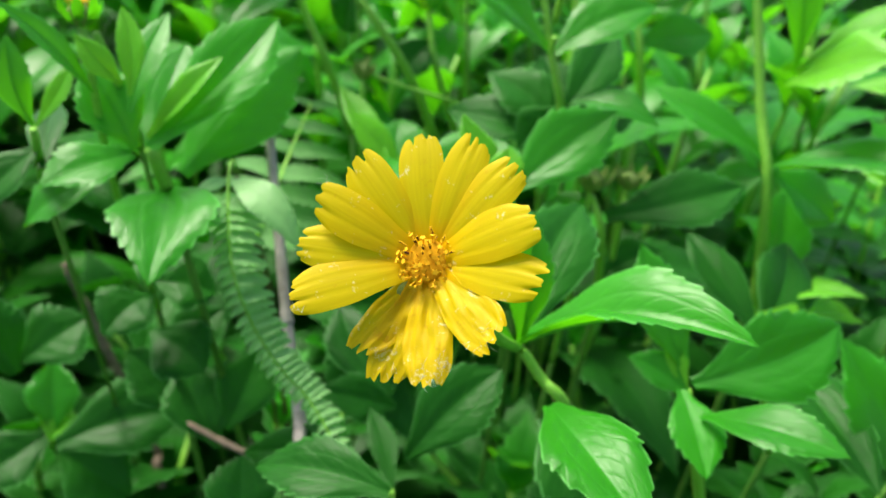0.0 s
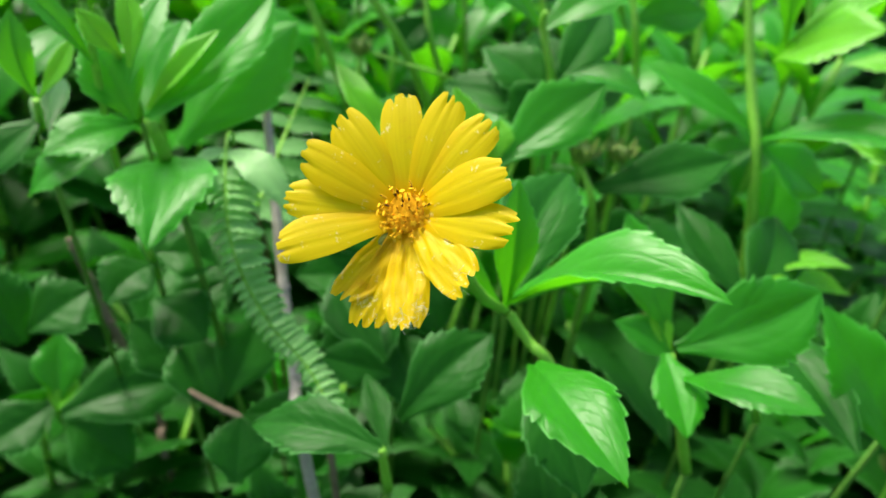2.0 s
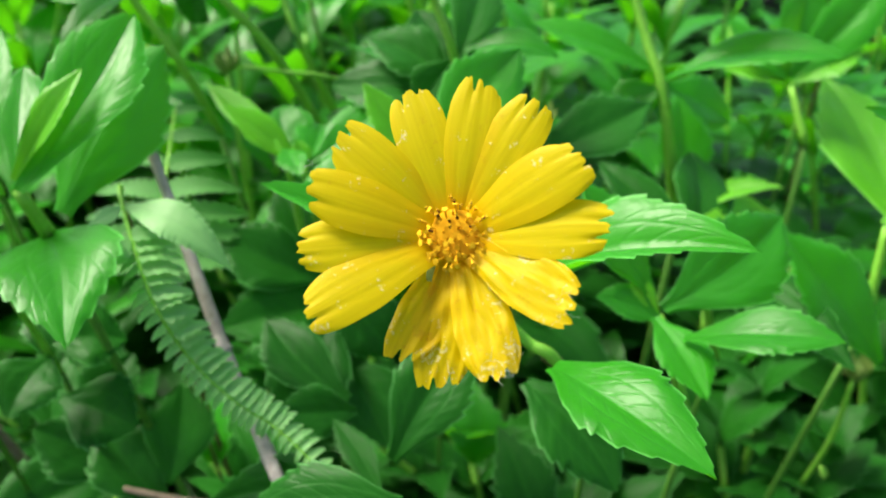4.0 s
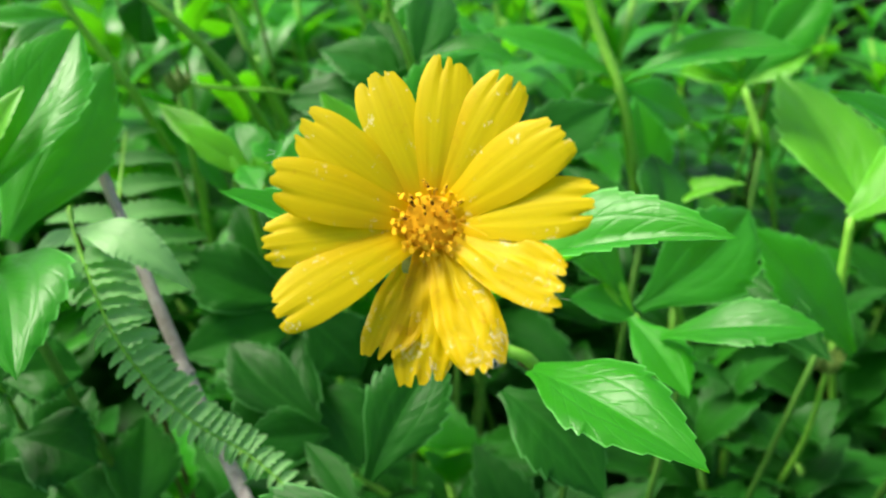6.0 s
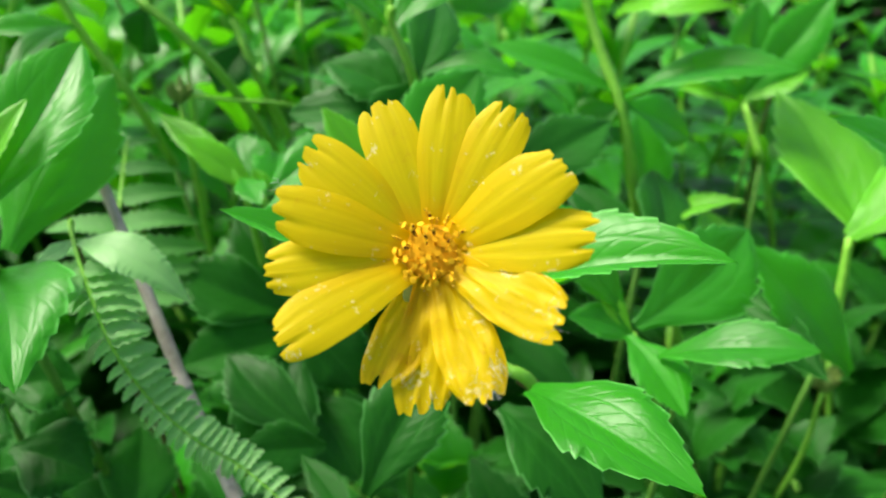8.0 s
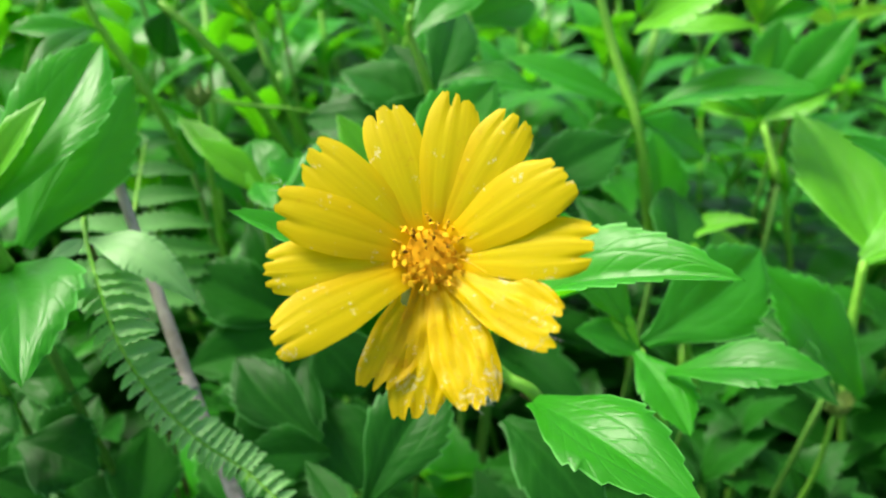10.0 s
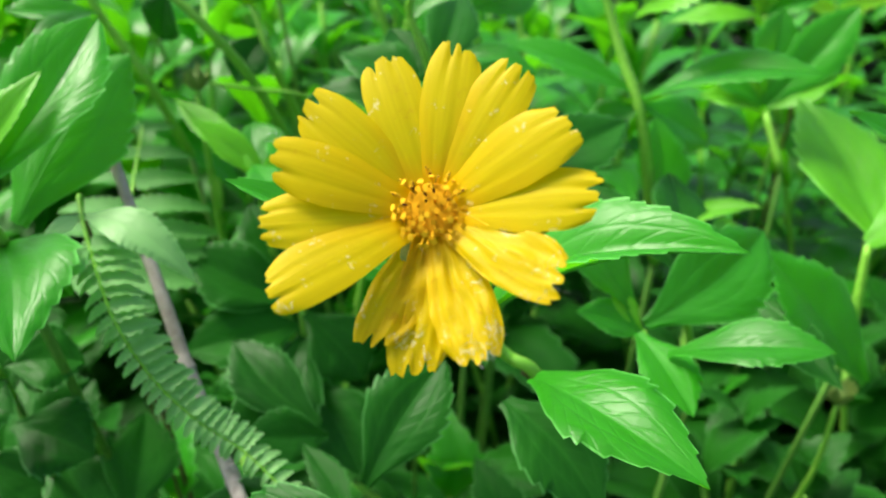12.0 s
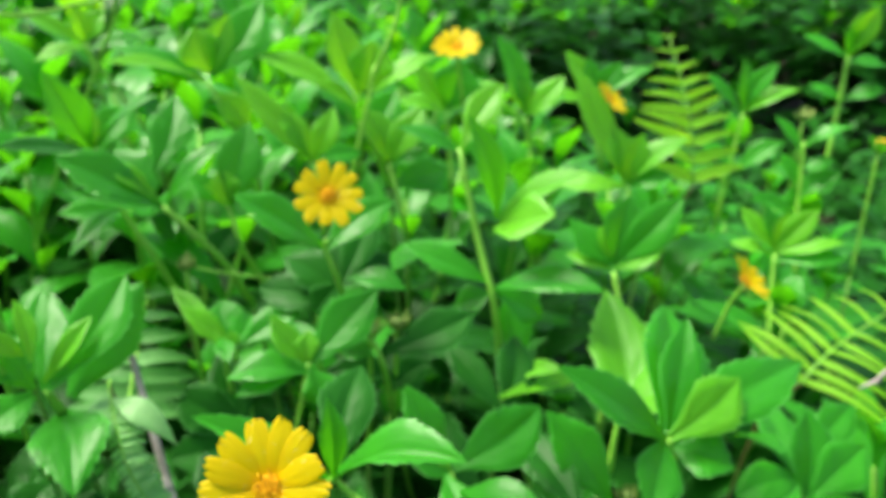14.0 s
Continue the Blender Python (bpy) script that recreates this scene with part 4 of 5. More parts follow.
far_c = sprig("pale green shoot with cupped leaves", 0.0012, (0.0313, 0.2373, 0.3103), (0.0341, 0.2330, 0.2985), (0.0388, 0.2358, 0.2795))
leaf(far_c, (0.0310, 0.2375, 0.3109), (0.0208, 0.2434, 0.3292), 0.0102, .5, .08, 0.70)
leaf(far_c, (0.0319, 0.2374, 0.3109), (0.0401, 0.2412, 0.3286), 0.0102, .5, .08, .6)
leaf(far_c, (0.0308, 0.2375, 0.3109), (0.0068, 0.2466, 0.3409), 0.0122, .45, .05, 0.60)
leaf(far_c, (0.0322, 0.2370, 0.3099), (0.0499, 0.2452, 0.3104), 0.0103, .5, .05, .3)

far_d = sprig("pale green shoot with cupped leaves", 0.0012, (0.0613, 0.2515, 0.3033), (0.0638, 0.2468, 0.2911), (0.0677, 0.2498, 0.2732))
leaf(far_d, (0.0609, 0.2519, 0.3044), (0.0528, 0.2589, 0.3238), 0.0130, .5, .08, .7)
leaf(far_d, (0.0622, 0.2517, 0.3043), (0.0756, 0.2540, 0.3237), 0.0130, .5, .08, .7)
leaf(far_d, (0.0621, 0.2514, 0.3033), (0.0790, 0.2498, 0.3114), 0.0130, .6, .05, .2)
leaf(far_d, (0.0620, 0.2486, 0.2952), (0.0861, 0.2546, 0.2982), 0.0154, .8, .04, .2)

far_e = sprig("sunlit green shoot with toothed leaves", 0.0013, (0.1636, 0.2523, 0.2855), (0.1644, 0.2455, 0.2701), (0.1695, 0.2460, 0.2510))
leaf(far_e, (0.1626, 0.2532, 0.2865), (0.1465, 0.2742, 0.3318), 0.0147, .6, .04, .7)
leaf(far_e, (0.1637, 0.2529, 0.2873), (0.1576, 0.2638, 0.3109), 0.0132, .7, .04, 0.60)
leaf(far_e, (0.1641, 0.2527, 0.2873), (0.1863, 0.2461, 0.3064), 0.0122, .35, .06, .7)
leaf(far_e, (0.1631, 0.2525, 0.2855), (0.1369, 0.2647, 0.2836), 0.0132, .35, .08, 0.60)
leaf(far_e, (0.1640, 0.2521, 0.2855), (0.1799, 0.2450, 0.2915), 0.0122, .5, .05, .3)
leaf(far_e, (0.1636, 0.2526, 0.2866), (0.1707, 0.2557, 0.3073), 0.0122, .7, .05, 0.60)

far_f = sprig("green shoot with toothed leaves", 0.0013, (0.1420, 0.2179, 0.2641), (0.1428, 0.2091, 0.2488))
leaf(far_f, (0.1413, 0.2192, 0.2660), (0.1283, 0.2330, 0.2820), 0.0134, .7, .04, .3)
leaf(far_f, (0.1417, 0.2192, 0.2664), (0.1504, 0.2259, 0.2919), 0.0157, .8, .04, .2)
leaf(far_f, (0.1422, 0.2188, 0.2661), (0.1676, 0.2160, 0.2927), 0.0157, .7, .04, .2)
leaf(far_f, (0.1421, 0.2183, 0.2651), (0.1606, 0.2121, 0.2740), 0.0112, .4, .06, 0.60)
leaf(far_f, (0.1411, 0.2185, 0.2644), (0.1260, 0.2281, 0.2687), 0.0112, .4, .06, 0.60)
leaf(far_f, (0.1420, 0.2194, 0.2671), (0.1389, 0.2269, 0.2798), 0.0090, .7, .05, .7)

back_right = sprig("pale green leaf pair on a slim stem", 0.001, (0.0743, 0.1525, 0.2543), (0.0791, 0.1538, 0.2395), (0.0882, 0.1610, 0.2188))
leaf(back_right, (0.0736, 0.1549, 0.2583), (0.1086, 0.1770, 0.2462), 0.0084, .3, .12, .75)
leaf(back_right, (0.0743, 0.1525, 0.2543), (0.0625, 0.1756, 0.2675), 0.0106, .6, .05, .1)
leaf(back_right, (0.0728, 0.1472, 0.2548), (0.0812, 0.1116, 0.2494), 0.0142, .8, .05, .15)
leaf(back_right, (0.0729, 0.1460, 0.2529), (0.0801, 0.1234, 0.2452), 0.0122, .7, .05, .1)
leaf(back_right, (0.0743, 0.1525, 0.2543), (0.0861, 0.1767, 0.2660), 0.0149, .8, .05, .15)

back_mid = sprig("dark green leaf pair behind the flower", 0.001, (0.0213, 0.1772, 0.2747), (0.0242, 0.1802, 0.2567), (0.0284, 0.1907, 0.2340))
leaf(back_mid, (0.0206, 0.1729, 0.2776), (0.0394, 0.1646, 0.2954), 0.0134, .55, .05, .2)
leaf(back_mid, (0.0219, 0.1771, 0.2748), (0.0057, 0.1910, 0.2809), 0.0146, .6, .05, .15)
leaf(back_mid, (0.0241, 0.1813, 0.2591), (0.0443, 0.1765, 0.2571), 0.0149, .6, .06, .1)

back_left = sprig("green leafy stem slanting behind the flower", 0.001, (-0.0050, 0.1699, 0.2806), (-0.0036, 0.1733, 0.2622), (-0.0019, 0.1740, 0.2415))
leaf(back_left, (-0.0050, 0.1699, 0.2806), (-0.0179, 0.1881, 0.2918), 0.0064, .6, .03, .6)
leaf(back_left, (-0.0051, 0.1702, 0.2817), (-0.0032, 0.1590, 0.2799), 0.0059, .6, .04, .4)
leaf(back_left, (-0.0015, 0.1399, 0.2434), (-0.0136, 0.1571, 0.2532), 0.0119, .7, .04, .15)
leaf(back_left, (-0.0002, 0.1387, 0.2417), (-0.0143, 0.1355, 0.2469), 0.0102, .6, .05, .15)

far_g = sprig("slim green shoot with a few pointed leaves in the shade", 0.0013, (0.2558, 0.3085, 0.2981), (0.2494, 0.3040, 0.2703), (0.2472, 0.3056, 0.2389))
leaf(far_g, (0.2558, 0.3085, 0.2981), (0.2556, 0.3149, 0.3238), 0.0122, .7, .03, .4)
leaf(far_g, (0.2558, 0.3085, 0.2981), (0.2768, 0.2960, 0.3112), 0.0122, .4, .08, .6)
leaf(far_g, (0.2560, 0.3091, 0.3009), (0.2694, 0.3047, 0.3237), 0.0104, .5, .04, .3)
leaf(far_g, (0.2551, 0.3086, 0.2967), (0.2412, 0.3230, 0.3159), 0.0104, .4, .05, .4)
leaf(far_g, (0.2528, 0.3018, 0.2707), (0.2715, 0.2931, 0.2866), 0.0134, .5, .05, .3)
leaf(far_g, (0.2516, 0.3025, 0.2706), (0.2361, 0.3172, 0.2824), 0.0122, .5, .05, .3)

far_h = sprig("slim green shoot with a bud in the shade", 0.0012, (0.2592, 0.2659, 0.2949), (0.2571, 0.2604, 0.2750), (0.2535, 0.2535, 0.2526))
leaf(far_h, (0.2583, 0.2649, 0.2899), (0.2495, 0.2767, 0.3048), 0.0085, .5, .04, .5)
leaf(far_h, (0.2588, 0.2652, 0.2919), (0.2747, 0.2552, 0.3033), 0.0103, .3, .10, .3)
leaf(far_h, (0.2575, 0.2629, 0.2824), (0.2695, 0.2547, 0.2880), 0.0103, .4, .05, .5)
leaf(far_h, (0.2562, 0.2590, 0.2700), (0.2711, 0.2515, 0.2835), 0.0125, .6, .05, .2)
leaf(far_h, (0.2564, 0.2599, 0.2724), (0.2511, 0.2704, 0.2888), 0.0097, .6, .05, .2)
leaf(far_h, (0.2549, 0.2569, 0.2625), (0.2284, 0.2557, 0.2736), 0.0111, .5, .05, .4)

far_i = sprig("tall dark green shoot at the back of the bed", 0.0018, (0.3587, 0.3602, 0.3134), (0.3559, 0.3565, 0.2877), (0.3493, 0.3495, 0.2484))
leaf(far_i, (0.3588, 0.3599, 0.3118), (0.3395, 0.3785, 0.3242), 0.0127, .4, .05, .3)
leaf(far_i, (0.3592, 0.3599, 0.3134), (0.3702, 0.3550, 0.3424), 0.0164, .6, .04, .6)
leaf(far_i, (0.3588, 0.3595, 0.3102), (0.3737, 0.3455, 0.3089), 0.0149, .4, .06, .4)
leaf(far_i, (0.3582, 0.3610, 0.3149), (0.3642, 0.3595, 0.3357), 0.0134, .7, .04, .3)
leaf(far_i, (0.3570, 0.3556, 0.2878), (0.3741, 0.3422, 0.2965), 0.0149, .4, .06, .3)
leaf(far_i, (0.3566, 0.3559, 0.2878), (0.3428, 0.3697, 0.2957), 0.0134, .5, .06, .2)

far_j = sprig("sunlit green shoot with dense pointed leaves", 0.0013, (0.2102, 0.2126, 0.2661), (0.2075, 0.2068, 0.2515), (0.2041, 0.1995, 0.2352))
leaf(far_j, (0.2100, 0.2132, 0.2670), (0.2014, 0.2269, 0.2823), 0.0098, .6, .04, 0.60)
leaf(far_j, (0.2103, 0.2130, 0.2671), (0.2248, 0.2094, 0.2852), 0.0107, .6, .04, 0.70)
leaf(far_j, (0.2104, 0.2134, 0.2682), (0.2094, 0.2218, 0.2846), 0.0088, .7, .04, .3)
leaf(far_j, (0.2105, 0.2123, 0.2661), (0.2306, 0.1990, 0.2744), 0.0088, .35, .08, 0.60)
leaf(far_j, (0.2095, 0.2130, 0.2659), (0.1966, 0.2238, 0.2678), 0.0088, .4, .08, 0.60)
leaf(far_j, (0.2104, 0.2134, 0.2682), (0.2167, 0.2152, 0.2827), 0.0088, .7, .04, .8)
leaf(far_j, (0.2103, 0.2114, 0.2641), (0.2307, 0.1959, 0.2685), 0.0122, .5, .06, .2)

far_k = sprig("sunlit green shoot with toothed leaves", 0.0013, (0.1407, 0.3137, 0.3008), (0.1424, 0.3085, 0.2856), (0.1438, 0.3027, 0.2704))
leaf(far_k, (0.1402, 0.3142, 0.3021), (0.1294, 0.3260, 0.3385), 0.0136, .7, .04, .3)
leaf(far_k, (0.1407, 0.3140, 0.3021), (0.1583, 0.3112, 0.3205), 0.0136, .5, .05, 0.70)
leaf(far_k, (0.1408, 0.3143, 0.3034), (0.1353, 0.3209, 0.3223), 0.0136, .7, .04, .7)
leaf(far_k, (0.1412, 0.3135, 0.3008), (0.1582, 0.3095, 0.3129), 0.0109, .3, .08, 0.70)
leaf(far_k, (0.1401, 0.3135, 0.2995), (0.1195, 0.3224, 0.3054), 0.0125, .4, .06, 0.70)
leaf(far_k, (0.1414, 0.3105, 0.2906), (0.1626, 0.3043, 0.3005), 0.0119, .3, .06, 0.60)

far_l = sprig("sunlit green shoot with toothed leaves", 0.0013, (0.1786, 0.3207, 0.3053), (0.1793, 0.3160, 0.2894), (0.1797, 0.3106, 0.2736))
leaf(far_l, (0.1781, 0.3213, 0.3066), (0.1666, 0.3314, 0.3285), 0.0131, .7, .04, .7)
leaf(far_l, (0.1786, 0.3210, 0.3066), (0.1909, 0.3189, 0.3243), 0.0125, .6, .04, .3)
leaf(far_l, (0.1791, 0.3205, 0.3053), (0.2049, 0.3109, 0.3225), 0.0114, .4, .08, .3)
leaf(far_l, (0.1787, 0.3214, 0.3079), (0.1764, 0.3265, 0.3263), 0.0114, .7, .04, .3)
leaf(far_l, (0.1776, 0.3211, 0.3047), (0.1561, 0.3316, 0.3083), 0.0114, .4, .06, 0.60)

far_m = sprig("sunlit green shoot with long leaves", 0.0013, (-0.0487, 0.3246, 0.3399), (-0.0400, 0.3227, 0.3237), (-0.0289, 0.3194, 0.3046))
leaf(far_m, (-0.0496, 0.3246, 0.3403), (-0.0709, 0.3231, 0.3550), 0.0119, .4, .05, 0.70)
leaf(far_m, (-0.0485, 0.3248, 0.3409), (-0.0395, 0.3275, 0.3526), 0.0113, .7, .04, 0.60)
leaf(far_m, (-0.0478, 0.3245, 0.3387), (-0.0680, 0.3207, 0.3345), 0.0103, .4, .08, 0.60)
leaf(far_m, (-0.0481, 0.3248, 0.3407), (-0.0507, 0.3265, 0.3552), 0.0093, .7, .04, .7)
leaf(far_m, (-0.0468, 0.3245, 0.3375), (-0.0268, 0.3270, 0.3410), 0.0113, .5, .06, .3)

far_n = sprig("sunlit green shoot with broad leaves", 0.0013, (0.1053, 0.3260, 0.3026), (0.1056, 0.3216, 0.2872), (0.1055, 0.3157, 0.2693))
leaf(far_n, (0.1048, 0.3265, 0.3039), (0.1140, 0.3287, 0.3257), 0.0244, .8, .04, .25)
leaf(far_n, (0.1054, 0.3263, 0.3039), (0.0910, 0.3349, 0.3255), 0.0136, .6, .04, 0.70)
leaf(far_n, (0.1058, 0.3260, 0.3031), (0.1313, 0.3209, 0.3158), 0.0152, .4, .06, .8)
leaf(far_n, (0.1043, 0.3263, 0.3026), (0.0823, 0.3330, 0.3077), 0.0119, .4, .06, 0.60)

# dark leaf tone here carries the shade behind twig and flower
behind_twig = sprig("dark green shoot with broad leaves behind a twig", 0.001, (-0.0002, 0.1659, 0.2542), (-0.0003, 0.1623, 0.2379), (-0.0007, 0.1564, 0.2211))
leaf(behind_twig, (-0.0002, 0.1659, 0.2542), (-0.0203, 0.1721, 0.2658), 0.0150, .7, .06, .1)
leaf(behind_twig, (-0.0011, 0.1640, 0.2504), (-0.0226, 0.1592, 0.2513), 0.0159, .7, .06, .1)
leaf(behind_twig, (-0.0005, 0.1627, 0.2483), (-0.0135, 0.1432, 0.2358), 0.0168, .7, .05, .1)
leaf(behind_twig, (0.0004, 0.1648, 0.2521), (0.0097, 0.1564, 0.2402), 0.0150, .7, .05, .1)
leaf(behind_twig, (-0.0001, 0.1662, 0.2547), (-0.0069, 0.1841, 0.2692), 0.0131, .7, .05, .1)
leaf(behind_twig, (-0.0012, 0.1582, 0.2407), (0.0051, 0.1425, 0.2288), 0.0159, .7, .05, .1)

# ---- other flowers and buds ----
second = small_flower("small open yellow flower on a short stalk", (0.0253, 0.1560, 0.3265), (-0.05, -0.80, 0.60), 0.0090, 11, 3)
stalk(second, 0.0007, (0.0254, 0.1573, 0.3253), (0.0250, 0.1600, 0.3210), (0.0245, 0.1630, 0.3130))
third = small_flower("open yellow flower seen from its side", (0.0942, 0.2740, 0.3418), (-0.2, -0.45, 0.87), 0.0098, 11, 5, 0.25)
stalk(third, 0.0007, (0.0944, 0.2748, 0.3410), (0.0962, 0.2771, 0.3334), (0.0987, 0.2780, 0.3169))
fourth = small_flower("half-open yellow flower among leaves", (0.1660, 0.1712, 0.2784), (0.5, -0.45, 0.75), 0.0088, 10, 7, 0.35, (3, 4, 5))
stalk(fourth, 0.0007, (0.1665, 0.1715, 0.2772), (0.1663, 0.1777, 0.2662), (0.1655, 0.1823, 0.2502))
fifth = small_flower("yellow flower half hidden by leaves", (0.1607, 0.2699, 0.3182), (0.5, -0.45, 0.75), 0.009, 10, 9, 0.25)
stalk(fifth, 0.0007, (0.1616, 0.2714, 0.3168), (0.1631, 0.2763, 0.3036), (0.1656, 0.2804, 0.2841))
edge_flower = small_flower("open yellow flower at the bed's edge", (-0.0664, 0.0969, 0.2567), (0.1, -0.7, 0.7), 0.010, 11, 12)
stalk(edge_flower, 0.0007, (-0.0672, 0.0979, 0.2550), (-0.0704, 0.0994, 0.2456), (-0.0827, 0.1123, 0.2194))
spent_head("faded flower head with pointed olive bracts", (0.0362, 0.1625, 0.2825), 0.0042, 1, None, (0.01, 0.10))
spent_head("faded flower head with pointed olive bracts", (0.0446, 0.1654, 0.2822), 0.0036, 2, None, (0.01, 0.10))
spent_head("green flower bud with an orange tip", (-0.0529, 0.1377, 0.3128), 0.0038, 3, True, (0.01, 0.09))
spent_head("pale green flower bud on a side stem", (-0.0134, 0.2000, 0.2921), 0.0036, 4, None, (0.0, 0.10))
spent_head("pale yellow-green bud with pointed bracts", (0.1160, 0.1470, 0.2180), 0.0042, 7, None, (0.0, 0.05))
spent_head("small green bud on a far stem", (0.2594, 0.2690, 0.3053), 0.0042, 5)
spent_head("faded ochre flower head on the bed's edge", (0.2690, 0.2315, 0.3007), 0.0052, 6, True)


# ---- ferns and twigs ----
LOBED, LOBED_DARK, PALE_NARROW, PALE = pinna_mesh("leaflet", FERN, 4, 0.62), pinna_mesh("leaflet", FERN_DARK, 9, 0.42), pinna_mesh("leaflet", FERN_PALE, 14, 0.13), pinna_mesh("leaflet", FERN_PALE, 12, 0.24)
frond = fern("drooping green fern frond with short lobed leaflets", [(-0.0330, 0.1520, 0.2830), (-0.0312, 0.1440, 0.2880), (-0.0306, 0.1375, 0.2895), (-0.0293, 0.1300, 0.2846), (-0.0272, 0.1230, 0.2775), (-0.0238, 0.1205, 0.2695), (-0.0190, 0.1180, 0.2632), (-0.0139, 0.1155, 0.2590), (-0.0086, 0.1100, 0.2542)], 29, lambda v: 0.0066 * (1.04 - v) ** 0.30, (0.15, -0.50, 0.85), LOBED, 0.00036, 0.36, 0.20, 0.75, 0.62, 0.10, 1.1)
for base, tip, width, bend in (((-0.0303, 0.1355, 0.2880), (-0.0162, 0.1240, 0.2815), 0.0062, 0.16), ((-0.0303, 0.1356, 0.2882), (-0.0352, 0.1320, 0.2872), 0.0026, 0.05), ((-0.0294, 0.1305, 0.2850), (-0.0345, 0.1262, 0.2828), 0.0040, 0.16)):
    bm = blade(Vector(base) - frond.location, Vector(tip) - frond.location, width, Vector((0.1, -0.6, 0.8)), bend, 0.12, 12, 4, 77, 0.1, 0.45)
    part("leaflet", bm, FERN, frond, "long toothed basal leaflet")
fern("dark green fern frond behind the twig", [(-0.0322, 0.1656, 0.2628), (-0.0295, 0.1798, 0.2723), (-0.0257, 0.2007, 0.2836)], 7, lambda v: 0.019 * (1.05 - v) ** 0.4, (0, -0.5, 0.85), LOBED_DARK, sweep=0.15)
fern("pale yellow-green fern frond standing in the bed", [(0.2022, 0.2633, 0.2786), (0.2053, 0.2753, 0.3012), (0.2053, 0.2863, 0.3194), (0.2046, 0.3025, 0.3391)], 10, lambda v: 0.030 * (1.03 - v) ** 0.6, (0, -0.9, 0.4), PALE, sweep=0.3)
fern("pale yellow-green fern frond arching over the bed", [(0.1835, 0.1562, 0.2442), (0.1946, 0.1594, 0.2519), (0.2106, 0.1633, 0.2575), (0.2341, 0.1672, 0.2649)], 9, lambda v: 0.032 * (1.05 - v) ** 0.4, (0.0, -0.25, 0.95), PALE_NARROW, sweep=0.15)
twig("dry grey twig leaning through the leaves", 0.0011, (-0.0281, 0.1580, 0.2937), (-0.0241, 0.1448, 0.2788), (-0.0203, 0.1325, 0.2642), (-0.0162, 0.1203, 0.2517), (-0.0128, 0.1114, 0.2403), (0.0050, 0.1200, 0.1200), (0.0080, 0.1200, -0.0050))
twig("dry brown twig low in the bed", 0.0013, (-0.0898, 0.2012, 0.2329), (-0.0870, 0.2025, 0.2220), (-0.0830, 0.2028, 0.2095), (-0.0776, 0.2017, 0.1954), (-0.0701, 0.2011, 0.1740), (-0.0661, 0.1952, 0.1579), (-0.045, 0.22, -0.005))
twig("thin brown twig lying low among stems", 0.0008, (-0.0463, 0.1548, 0.2221), (-0.0366, 0.1500, 0.2209), (-0.0271, 0.1454, 0.2207), (-0.0161, 0.1442, 0.2173), (-0.0106, 0.1405, 0.2052), (0.0, 0.17, -0.005))
grass_stem("long pale green stem arching out of the bed", 0.0009, (0.0662, 0.2435, 0.3695), (0.0627, 0.2427, 0.3567), (0.0579, 0.2420, 0.3464), (0.0549, 0.2459, 0.3369), (0.0526, 0.2486, 0.3242), (0.010, 0.24, 0.15), (0.012, 0.25, -0.005))
grass_stem("pale green stem leaning over the bed", 0.0009, (-0.0699, 0.2725, 0.3597), (-0.0618, 0.2740, 0.3580), (-0.0521, 0.2809, 0.3586), (-0.0403, 0.2927, 0.3593), (-0.0359, 0.3173, 0.3494), (-0.10, 0.36, 0.2), (-0.09, 0.36, -0.005))
grass_stem("thin pale stem lying across the leaves", 0.0006, (-0.0109, 0.1979, 0.2920), (-0.0020, 0.1952, 0.2903), (0.0063, 0.1934, 0.2889), (0.0150, 0.1984, 0.2839), (0.0269, 0.2116, 0.2718), (0.0364, 0.2281, 0.2510), (0.0422, 0.2534, 0.1), (0.0432, 0.2584, -0.005))
twig("bleached dry twig end under a fern frond", 0.0009, (0.1890, 0.1356, 0.2552), (0.1920, 0.1343, 0.2576), (0.1961, 0.1329, 0.2615), (0.2086, 0.1301, 0.2542), (0.20, 0.24, -0.005))


# ---- the rest of the bed ----


